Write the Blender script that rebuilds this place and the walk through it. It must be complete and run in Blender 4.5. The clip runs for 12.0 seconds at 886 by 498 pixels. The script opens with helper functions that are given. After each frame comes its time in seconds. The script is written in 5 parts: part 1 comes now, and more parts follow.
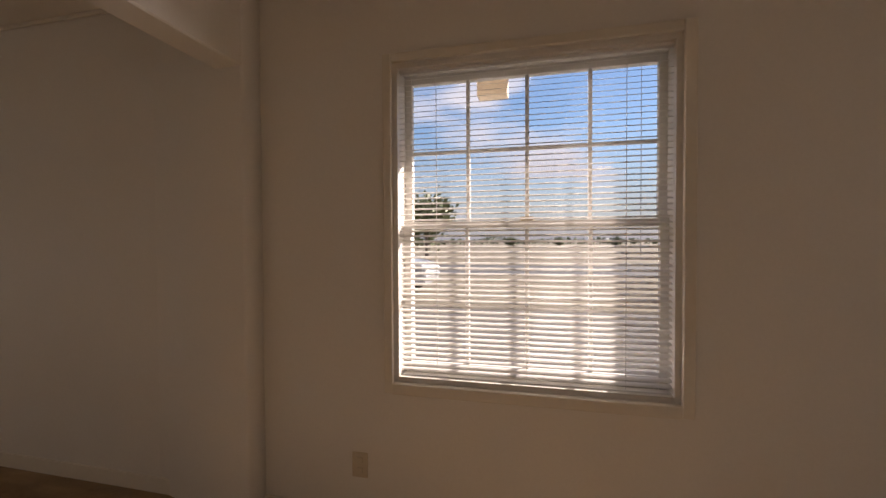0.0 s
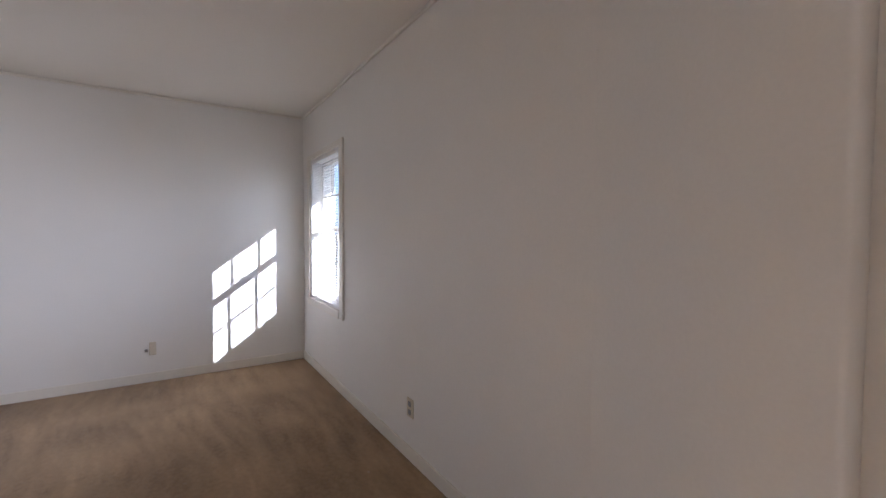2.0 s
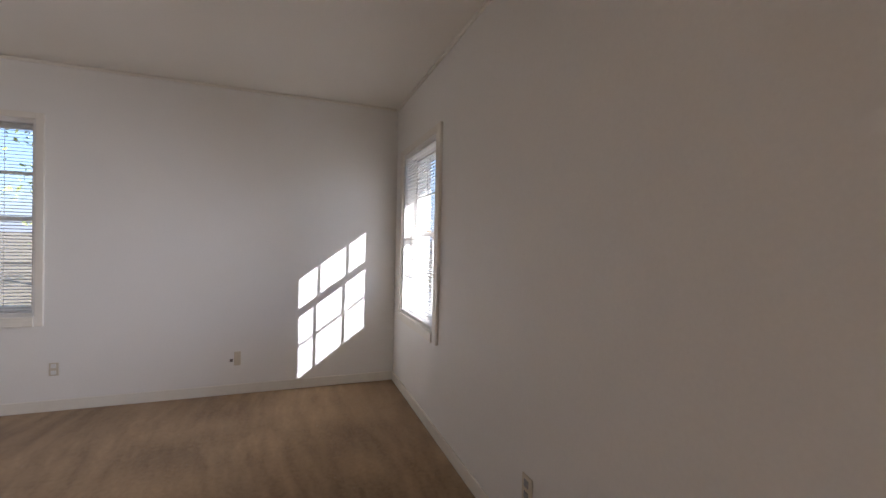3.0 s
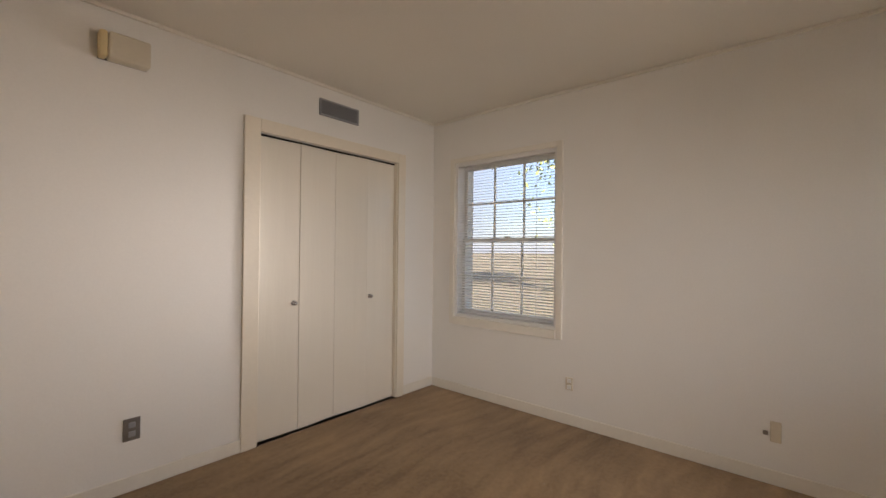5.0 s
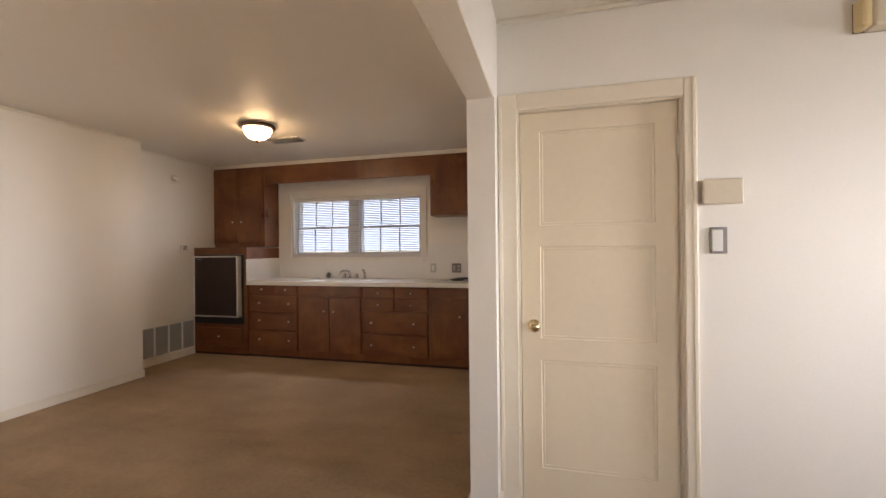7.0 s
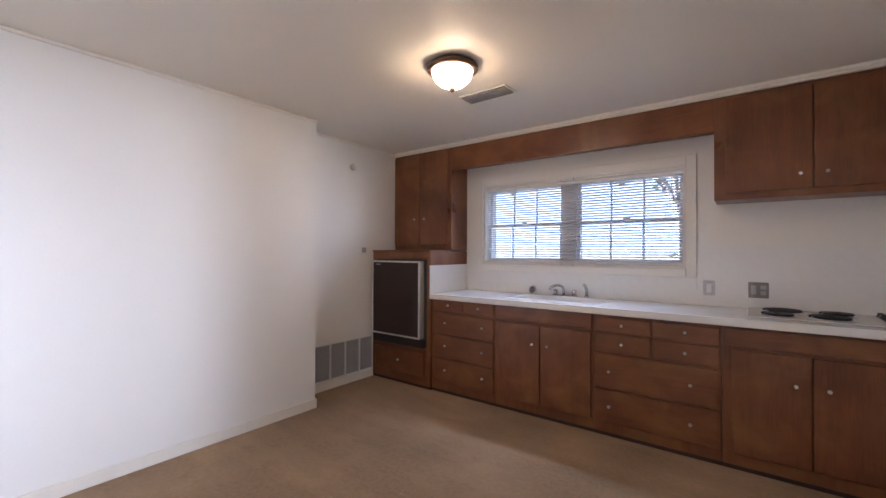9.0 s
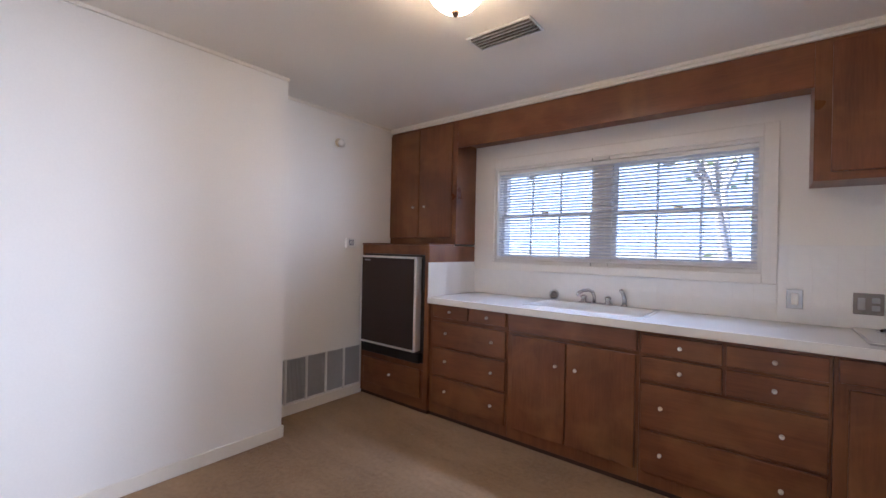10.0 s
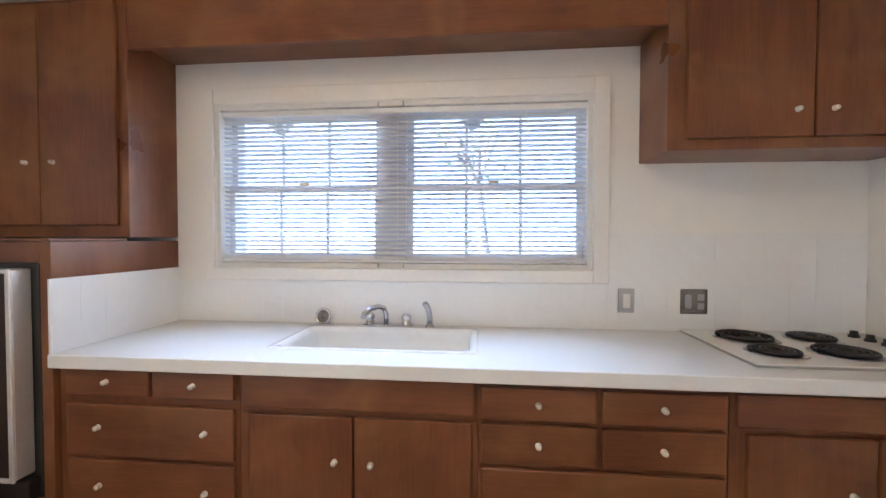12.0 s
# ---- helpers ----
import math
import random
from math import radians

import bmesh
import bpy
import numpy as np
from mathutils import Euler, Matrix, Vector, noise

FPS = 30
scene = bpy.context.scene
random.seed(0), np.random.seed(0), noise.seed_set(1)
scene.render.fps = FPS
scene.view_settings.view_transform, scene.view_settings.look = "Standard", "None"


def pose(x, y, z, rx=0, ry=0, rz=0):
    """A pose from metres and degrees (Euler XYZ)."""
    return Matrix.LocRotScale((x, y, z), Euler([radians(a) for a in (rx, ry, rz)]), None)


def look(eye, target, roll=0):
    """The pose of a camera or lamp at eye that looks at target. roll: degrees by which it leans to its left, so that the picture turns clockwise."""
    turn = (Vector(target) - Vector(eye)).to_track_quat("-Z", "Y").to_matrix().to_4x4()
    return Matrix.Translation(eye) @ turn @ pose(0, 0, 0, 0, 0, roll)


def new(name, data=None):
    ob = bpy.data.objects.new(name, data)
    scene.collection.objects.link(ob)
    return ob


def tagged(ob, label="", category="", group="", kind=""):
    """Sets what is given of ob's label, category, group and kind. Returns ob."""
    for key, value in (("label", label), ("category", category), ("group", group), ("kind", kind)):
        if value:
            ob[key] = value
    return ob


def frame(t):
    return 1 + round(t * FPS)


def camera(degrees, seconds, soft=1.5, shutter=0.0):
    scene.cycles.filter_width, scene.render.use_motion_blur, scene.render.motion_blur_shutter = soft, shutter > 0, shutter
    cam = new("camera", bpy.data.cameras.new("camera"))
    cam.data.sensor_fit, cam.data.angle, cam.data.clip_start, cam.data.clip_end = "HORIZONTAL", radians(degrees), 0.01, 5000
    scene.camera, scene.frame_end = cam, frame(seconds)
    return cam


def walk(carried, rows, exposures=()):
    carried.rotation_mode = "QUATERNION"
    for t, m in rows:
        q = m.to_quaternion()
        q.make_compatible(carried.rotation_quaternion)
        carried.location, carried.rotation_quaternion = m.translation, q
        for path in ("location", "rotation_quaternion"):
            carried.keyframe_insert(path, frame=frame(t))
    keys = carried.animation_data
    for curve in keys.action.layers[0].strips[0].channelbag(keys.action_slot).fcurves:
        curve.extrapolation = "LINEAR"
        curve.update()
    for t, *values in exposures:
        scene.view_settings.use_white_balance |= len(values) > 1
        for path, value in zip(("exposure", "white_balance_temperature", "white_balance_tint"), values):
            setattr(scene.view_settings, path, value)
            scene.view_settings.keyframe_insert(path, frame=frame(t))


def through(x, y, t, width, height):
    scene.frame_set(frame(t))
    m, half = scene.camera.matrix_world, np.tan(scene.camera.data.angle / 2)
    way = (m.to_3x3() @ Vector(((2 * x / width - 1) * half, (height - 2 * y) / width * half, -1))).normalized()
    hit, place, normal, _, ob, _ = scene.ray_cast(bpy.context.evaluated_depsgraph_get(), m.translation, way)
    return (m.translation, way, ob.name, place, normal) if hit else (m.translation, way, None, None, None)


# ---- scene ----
cam = camera(94.2, 12.0)

PATH = [
    (0, (0.01, 0.273, 1.304), (-0.458, 2.217, 1.261), -0.3),
    (0.4, (-0.203, 0.425, 1.308), (-1.13, 2.197, 1.281), -1.4),
    (0.8, (-0.428, 0.582, 1.296), (-1.677, 2.145, 1.268), -1.3),
    (1, (-0.529, 0.643, 1.306), (-1.896, 2.102, 1.265), -1.1),
    (1.5, (-0.748, 0.755, 1.296), (-2.307, 2.006, 1.228), -0.5),
    (2, (-1.071, 0.852, 1.318), (-2.747, 1.941, 1.247), 0.3),
    (2.5, (-1.4, 1.019, 1.291), (-3.183, 1.925, 1.237), 0.9),
    (2.7, (-1.525, 1.073, 1.301), (-3.343, 1.904, 1.252), 1.3),
    (4.3, (-2.543, 0.952, 1.275), (-4.483, 0.467, 1.311), 0.4),
    (4.5, (-2.582, 0.894, 1.295), (-4.439, 0.152, 1.313), 0.7),
    (5, (-2.528, 0.749, 1.282), (-4.047, -0.552, 1.297), 0.6),
    (5.5, (-2.398, 0.678, 1.308), (-3.427, -1.037, 1.31), 0.5),
    (6, (-2.147, 0.627, 1.3), (-2.607, -1.319, 1.313), 0.1),
    (6.5, (-1.871, 0.528, 1.315), (-1.805, -1.471, 1.307), -0.1),
    (7, (-1.686, 0.233, 1.335), (-1.186, -1.703, 1.336), -0.6),
    (7.5, (-1.412, -0.056, 1.333), (-0.605, -1.886, 1.349), -0.4),
    (9.3, (-0.394, -1.219, 1.368), (0.831, -2.8, 1.385), 0.4),
    (9.5, (-0.314, -1.342, 1.358), (0.911, -2.922, 1.375), 0.7),
    (10, (-0.13, -1.66, 1.347), (1.116, -3.224, 1.347), 1.2),
    (10.5, (0.113, -1.945, 1.363), (1.328, -3.534, 1.354), 1.3),
    (11, (0.262, -2.264, 1.368), (1.337, -3.95, 1.348), 1.2),
    (11.5, (0.364, -2.559, 1.358), (1.115, -4.413, 1.328), 1.1),
    (12, (0.434, -2.823, 1.388), (0.627, -4.813, 1.338), 0.1),
]
EXPOSURES = [(0.0, 2.92, 6900, 24), (0.4, 3.32, 7500, 24), (1.0, 4.1, 6400, 20), (1.5, 4.25, 5150, 18), (2.5, 4.05, 5100, 19), (4.5, 3.4, 7400, 15),
             (5.0, 3.85, 6500, 17), (5.5, 4.1, 6600, 17), (6.0, 4.3, 7200, 18), (6.5, 4.6, 6500, 15), (7.5, 4.95, 6000, 16), (9.5, 5.2, 4800, 17),
             (10.5, 5.35, 4800, 16), (11.0, 5.5, 4850, 13), (11.5, 5.65, 4850, 11), (12.0, 5.75, 4900, 9)]
walk(cam, [(t, look(eye, target, roll)) for t, eye, target, roll in PATH], EXPOSURES)

# ---- world, sun ----
SUN_TO = Vector((-1.0, -0.95, -0.707)).normalized()
sun_elevation = math.asin(-SUN_TO.z)
sun_azimuth = math.atan2(-SUN_TO.x, -SUN_TO.y)
world = bpy.data.worlds.new("sky")
scene.world = world
world.use_nodes = True
wn, wl = world.node_tree.nodes, world.node_tree.links
wn.clear()
w_out, w_bg = wn.new("ShaderNodeOutputWorld"), wn.new("ShaderNodeBackground")
w_sky = wn.new("ShaderNodeTexSky")
w_sky.sky_type, w_sky.sun_disc = "NISHITA", False
w_sky.dust_density, w_sky.air_density, w_sky.ozone_density = 0.1, 1.2, 5.0
w_sky.sun_elevation, w_sky.sun_rotation = sun_elevation, sun_azimuth
w_co, w_map, w_noise, w_ramp, w_mix = (wn.new("ShaderNodeTexCoord"), wn.new("ShaderNodeMapping"), wn.new("ShaderNodeTexNoise"),
                                       wn.new("ShaderNodeValToRGB"), wn.new("ShaderNodeMixRGB"))
w_map.inputs["Scale"].default_value = (1.0, 1.0, 2.6)
w_noise.inputs["Scale"].default_value, w_noise.inputs["Detail"].default_value = 3.2, 7.0
w_ramp.color_ramp.elements[0].position, w_ramp.color_ramp.elements[1].position = 0.50, 0.66
w_mix.inputs[2].default_value = (5.6, 5.9, 6.6, 1)
w_bg.inputs["Strength"].default_value = 0.02
wl.new(w_co.outputs["Generated"], w_map.inputs["Vector"])
wl.new(w_map.outputs[0], w_noise.inputs["Vector"])
wl.new(w_noise.outputs["Fac"], w_ramp.inputs[0])
wl.new(w_ramp.outputs[0], w_mix.inputs[0])
wl.new(w_sky.outputs[0], w_mix.inputs[1])
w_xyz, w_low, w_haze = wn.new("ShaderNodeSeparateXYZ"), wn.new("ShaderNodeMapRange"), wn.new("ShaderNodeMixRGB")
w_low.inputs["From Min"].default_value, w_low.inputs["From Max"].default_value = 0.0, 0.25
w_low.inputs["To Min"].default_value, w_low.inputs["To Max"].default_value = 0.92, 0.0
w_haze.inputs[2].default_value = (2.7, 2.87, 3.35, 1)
wl.new(w_co.outputs["Generated"], w_xyz.inputs[0])
wl.new(w_xyz.outputs["Z"], w_low.inputs["Value"])
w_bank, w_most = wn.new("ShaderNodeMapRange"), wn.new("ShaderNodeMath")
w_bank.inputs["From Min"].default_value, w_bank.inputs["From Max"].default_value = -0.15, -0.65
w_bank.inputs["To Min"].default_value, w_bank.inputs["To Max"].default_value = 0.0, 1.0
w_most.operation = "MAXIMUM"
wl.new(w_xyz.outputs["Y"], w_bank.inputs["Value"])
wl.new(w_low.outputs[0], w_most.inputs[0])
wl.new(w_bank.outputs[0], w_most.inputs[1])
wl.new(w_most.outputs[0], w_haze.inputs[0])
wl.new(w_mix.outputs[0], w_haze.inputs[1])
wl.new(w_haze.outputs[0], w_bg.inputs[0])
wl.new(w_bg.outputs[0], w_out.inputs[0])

sun = bpy.data.lights.new("sun", "SUN")
sun.energy, sun.angle, sun.color = 2.0, radians(0.53), (1.0, 0.93, 0.82)
sun_ob = new("sun", sun)
sun_ob.matrix_world = look((20, 16, 14), Vector((20, 16, 14)) + SUN_TO)


def window_daylight(x, y, z, wide, high, heading, dip, spread, watts, colour):
    """Daylight scattered into the room by sky, ground and blinds, entering through one window opening."""
    lamp = bpy.data.lights.new("window_daylight", "AREA")
    lamp.shape, lamp.size, lamp.size_y = "RECTANGLE", wide, high
    lamp.energy, lamp.spread, lamp.color = watts, radians(spread), colour
    ob = new("window_daylight", lamp)
    way = Vector((math.cos(radians(heading)) * math.cos(radians(dip)), math.sin(radians(heading)) * math.cos(radians(dip)), -math.sin(radians(dip))))
    ob.matrix_world = look((x, y, z), Vector((x, y, z)) + way)


SUNNY, MIXED, SHADY = (1.0, 0.915, 0.79), (1.0, 0.94, 0.865), (0.82, 0.89, 1.0)
window_daylight(-0.04, 1.935, 2.01, 1.05, 0.08, -90, 60, 62, 1.15, SUNNY)
window_daylight(-0.04, 1.900, 1.38, 0.60, 1.20, -153, 5, 42, 0.22, MIXED)
window_daylight(-0.04, 1.900, 1.38, 0.60, 1.20, -36, 7, 56, 0.76, MIXED)
window_daylight(-4.785, 1.900, 1.36, 0.70, 1.15, -82, 9, 84, 0.47, MIXED)
window_daylight(-5.430, -1.14, 1.38, 0.60, 1.15, -10, 3, 46, 0.34, MIXED)
window_daylight(0.868, -4.805, 2.01, 1.8, 0.08, 90, 60, 62, 0.085, SHADY)
window_daylight(0.868, -4.805, 1.66, 1.20, 0.60, 36, 0, 54, 0.048, MIXED)


# ---- materials ----
def mat(name, base, rough=0.6, metal=0.0, vary=0.08, big=1.2, fine=60.0, bump=0.05, dirt=0.0, dirt_color=(0.2, 0.15, 0.1), spec=0.5, aniso=None, emit=0.0):
    """Paint, plastic or metal with variation at two scales, stains and fine relief."""
    m = bpy.data.materials.new(name)
    m.use_nodes = True
    n, l = m.node_tree.nodes, m.node_tree.links
    p = n["Principled BSDF"]
    co, mp = n.new("ShaderNodeTexCoord"), n.new("ShaderNodeMapping")
    l.new(co.outputs["Object"], mp.inputs["Vector"])
    if aniso:
        mp.inputs["Scale"].default_value = aniso
    a, b = n.new("ShaderNodeTexNoise"), n.new("ShaderNodeTexNoise")
    a.inputs["Scale"].default_value, a.inputs["Detail"].default_value = big, 6
    b.inputs["Scale"].default_value, b.inputs["Detail"].default_value = fine, 4
    l.new(mp.outputs[0], a.inputs["Vector"])
    l.new(mp.outputs[0], b.inputs["Vector"])
    mix = n.new("ShaderNodeMixRGB")
    mix.inputs[1].default_value = (*[c * (1 - vary) for c in base], 1)
    mix.inputs[2].default_value = (*[min(1, c * (1 + vary)) for c in base], 1)
    add = n.new("ShaderNodeMath")
    add.operation = "ADD"
    half = n.new("ShaderNodeMath")
    half.operation = "MULTIPLY"
    half.inputs[1].default_value = 0.5
    l.new(a.outputs["Fac"], add.inputs[0])
    l.new(b.outputs["Fac"], add.inputs[1])
    l.new(add.outputs[0], half.inputs[0])
    stretch = n.new("ShaderNodeMapRange")
    stretch.inputs["From Min"].default_value, stretch.inputs["From Max"].default_value = 0.3, 0.7
    l.new(half.outputs[0], stretch.inputs["Value"])
    l.new(stretch.outputs[0], mix.inputs[0])
    col = mix
    if dirt:
        d = n.new("ShaderNodeTexNoise")
        d.inputs["Scale"].default_value, d.inputs["Detail"].default_value = big * 2.3, 9
        l.new(mp.outputs[0], d.inputs["Vector"])
        r = n.new("ShaderNodeMapRange")
        r.inputs["From Min"].default_value, r.inputs["From Max"].default_value, r.inputs["To Max"].default_value = 0.52, 0.78, dirt
        l.new(d.outputs["Fac"], r.inputs["Value"])
        dm = n.new("ShaderNodeMixRGB")
        dm.inputs[2].default_value = (*dirt_color, 1)
        l.new(r.outputs[0], dm.inputs[0])
        l.new(mix.outputs[0], dm.inputs[1])
        col = dm
    l.new(col.outputs[0], p.inputs["Base Color"])
    rr = n.new("ShaderNodeMapRange")
    rr.inputs["To Min"].default_value, rr.inputs["To Max"].default_value = max(0.02, rough * 0.85), min(1, rough * 1.15)
    l.new(a.outputs["Fac"], rr.inputs["Value"])
    l.new(rr.outputs[0], p.inputs["Roughness"])
    p.inputs["Metallic"].default_value = metal
    p.inputs["Specular IOR Level"].default_value = spec
    if bump:
        bp = n.new("ShaderNodeBump")
        bp.inputs["Strength"].default_value, bp.inputs["Distance"].default_value = bump, 0.004
        l.new(b.outputs["Fac"], bp.inputs["Height"])
        l.new(bp.outputs[0], p.inputs["Normal"])
    if emit:
        p.inputs["Emission Color"].default_value = (*base, 1)
        p.inputs["Emission Strength"].default_value = emit
    return m


def wood(name, dark, light, rough, axis):
    """Stained wood with grain along one axis: 0 x, 1 y, 2 z."""
    m = bpy.data.materials.new(name)
    m.use_nodes = True
    n, l = m.node_tree.nodes, m.node_tree.links
    p = n["Principled BSDF"]
    co, mp, info, off = n.new("ShaderNodeTexCoord"), n.new("ShaderNodeMapping"), n.new("ShaderNodeObjectInfo"), n.new("ShaderNodeVectorMath")
    off.operation = "MULTIPLY_ADD"
    off.inputs[1].default_value = (7.0, 5.0, 3.0)
    l.new(info.outputs["Random"], off.inputs[0])
    l.new(co.outputs["Object"], off.inputs[2])
    l.new(off.outputs[0], mp.inputs["Vector"])
    scale = [14.0, 14.0, 14.0]
    scale[axis] = 0.9
    mp.inputs["Scale"].default_value = scale
    a, b, c = n.new("ShaderNodeTexNoise"), n.new("ShaderNodeTexNoise"), n.new("ShaderNodeTexNoise")
    a.inputs["Scale"].default_value, a.inputs["Detail"].default_value, a.inputs["Distortion"].default_value = 1.0, 5, 1.2
    b.inputs["Scale"].default_value, b.inputs["Detail"].default_value = 9.0, 3
    c.inputs["Scale"].default_value, c.inputs["Detail"].default_value = 2.2, 4
    l.new(mp.outputs[0], a.inputs["Vector"])
    l.new(mp.outputs[0], b.inputs["Vector"])
    l.new(co.outputs["Object"], c.inputs["Vector"])
    add, half = n.new("ShaderNodeMath"), n.new("ShaderNodeMath")
    add.operation, half.operation, half.inputs[1].default_value = "ADD", "MULTIPLY_ADD", 0.24
    l.new(a.outputs["Fac"], add.inputs[0])
    l.new(b.outputs["Fac"], add.inputs[1])
    l.new(add.outputs[0], half.inputs[0])
    wide = n.new("ShaderNodeMath")
    wide.operation, wide.inputs[1].default_value = "MULTIPLY", 0.54
    l.new(c.outputs["Fac"], wide.inputs[0])
    l.new(wide.outputs[0], half.inputs[2])
    ramp = n.new("ShaderNodeValToRGB")
    ramp.color_ramp.elements[0].position, ramp.color_ramp.elements[1].position = 0.32, 0.70
    ramp.color_ramp.elements[0].color, ramp.color_ramp.elements[1].color = (*dark, 1), (*light, 1)
    l.new(half.outputs[0], ramp.inputs[0])
    # patches where the stain has worn thin and yellowed
    bare, thin, worn = n.new("ShaderNodeTexNoise"), n.new("ShaderNodeMapRange"), n.new("ShaderNodeMixRGB")
    bare.inputs["Scale"].default_value, bare.inputs["Detail"].default_value, bare.inputs["Distortion"].default_value = 3.4, 5, 0.6
    l.new(off.outputs[0], bare.inputs["Vector"])
    thin.inputs["From Min"].default_value, thin.inputs["From Max"].default_value, thin.inputs["To Max"].default_value = 0.46, 0.72, 0.75
    l.new(bare.outputs["Fac"], thin.inputs["Value"])
    l.new(thin.outputs[0], worn.inputs[0])
    l.new(ramp.outputs[0], worn.inputs[1])
    worn.inputs[2].default_value = (light[0] * 1.05, light[1] * 1.32, light[2] * 1.25, 1)
    l.new(worn.outputs[0], p.inputs["Base Color"])
    rr = n.new("ShaderNodeMapRange")
    rr.inputs["To Min"].default_value, rr.inputs["To Max"].default_value = rough * 0.75, rough * 1.3
    l.new(c.outputs["Fac"], rr.inputs["Value"])
    l.new(rr.outputs[0], p.inputs["Roughness"])
    bp = n.new("ShaderNodeBump")
    bp.inputs["Strength"].default_value, bp.inputs["Distance"].default_value = 0.12, 0.002
    l.new(b.outputs["Fac"], bp.inputs["Height"])
    l.new(bp.outputs[0], p.inputs["Normal"])
    return m


def carpet_material():
    """Tan cut pile with brush strokes lying across the room, bent sweeps and faint old stains."""
    m = bpy.data.materials.new("tan_carpet")
    m.use_nodes = True
    n, l = m.node_tree.nodes, m.node_tree.links
    p = n["Principled BSDF"]
    co = n.new("ShaderNodeTexCoord")

    def noise_at(scale, detail, source, distortion=0.0):
        t = n.new("ShaderNodeTexNoise")
        t.inputs["Scale"].default_value, t.inputs["Detail"].default_value, t.inputs["Distortion"].default_value = scale, detail, distortion
        l.new(source, t.inputs["Vector"])
        return t.outputs["Fac"]

    def span(value, lo, hi, to_lo, to_hi):
        r = n.new("ShaderNodeMapRange")
        for key, v in (("From Min", lo), ("From Max", hi), ("To Min", to_lo), ("To Max", to_hi)):
            r.inputs[key].default_value = v
        l.new(value, r.inputs["Value"])
        return r.outputs[0]

    def blend(kind, fac, one, two):
        x = n.new("ShaderNodeMixRGB")
        x.blend_type = kind
        for socket, v in zip(x.inputs, (fac, one, two)):
            if isinstance(v, (int, float)):
                socket.default_value = v if socket.type == "VALUE" else (v, v, v, 1)
            elif isinstance(v, tuple):
                socket.default_value = (*v, 1)
            else:
                l.new(v, socket)
        return x.outputs[0]

    def strokes(turn, along, across):
        mp = n.new("ShaderNodeMapping")
        mp.inputs["Rotation"].default_value = (0, 0, turn)
        mp.inputs["Scale"].default_value = (along, across, 1.0)
        l.new(bent, mp.inputs["Vector"])
        return noise_at(1.0, 2, mp.outputs[0])

    flat = co.outputs["Object"]
    warp = n.new("ShaderNodeTexNoise")
    warp.inputs["Scale"].default_value, warp.inputs["Detail"].default_value = 0.55, 1
    l.new(flat, warp.inputs["Vector"])
    shift = n.new("ShaderNodeVectorMath")
    shift.operation, shift.inputs[1].default_value = "MULTIPLY_ADD", (0.5, 0.5, 0.0)
    l.new(warp.outputs["Color"], shift.inputs[0])
    l.new(flat, shift.inputs[2])
    bent = shift.outputs[0]
    long_strokes = span(strokes(0.05, 2.4, 12.0), 0.32, 0.68, 0.0, 1.0)
    slant_strokes = span(strokes(0.75, 1.3, 7.5), 0.30, 0.70, 0.0, 1.0)
    place = n.new("ShaderNodeSeparateXYZ")
    l.new(flat, place.inputs[0])
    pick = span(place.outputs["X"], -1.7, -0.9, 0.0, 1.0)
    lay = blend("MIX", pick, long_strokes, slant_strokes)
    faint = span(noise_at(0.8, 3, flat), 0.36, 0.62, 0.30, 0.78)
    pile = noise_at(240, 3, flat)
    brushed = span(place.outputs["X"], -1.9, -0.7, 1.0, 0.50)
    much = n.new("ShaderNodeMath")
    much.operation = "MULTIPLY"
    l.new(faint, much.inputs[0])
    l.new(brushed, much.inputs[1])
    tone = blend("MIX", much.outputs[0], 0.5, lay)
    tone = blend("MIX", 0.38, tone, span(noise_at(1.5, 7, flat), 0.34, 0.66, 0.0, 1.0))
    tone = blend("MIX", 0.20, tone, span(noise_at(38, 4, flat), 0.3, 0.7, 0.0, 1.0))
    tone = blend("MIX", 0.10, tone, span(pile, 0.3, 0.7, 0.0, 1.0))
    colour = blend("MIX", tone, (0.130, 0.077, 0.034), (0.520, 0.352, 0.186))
    stain = span(noise_at(5.5, 8, flat), 0.60, 0.80, 0.0, 0.5)
    colour = blend("MIX", stain, colour, (0.17, 0.11, 0.058))
    lint = span(noise_at(21, 2, flat), 0.735, 0.76, 0.0, 0.4)
    colour = blend("MIX", lint, colour, (0.52, 0.46, 0.38))
    l.new(colour, p.inputs["Base Color"])
    p.inputs["Roughness"].default_value = 0.95
    p.inputs["Specular IOR Level"].default_value = 0.15
    p.inputs["Sheen Weight"].default_value, p.inputs["Sheen Roughness"].default_value = 0.15, 0.6
    bp = n.new("ShaderNodeBump")
    bp.inputs["Strength"].default_value, bp.inputs["Distance"].default_value = 0.6, 0.006
    l.new(pile, bp.inputs["Height"])
    l.new(bp.outputs[0], p.inputs["Normal"])
    return m


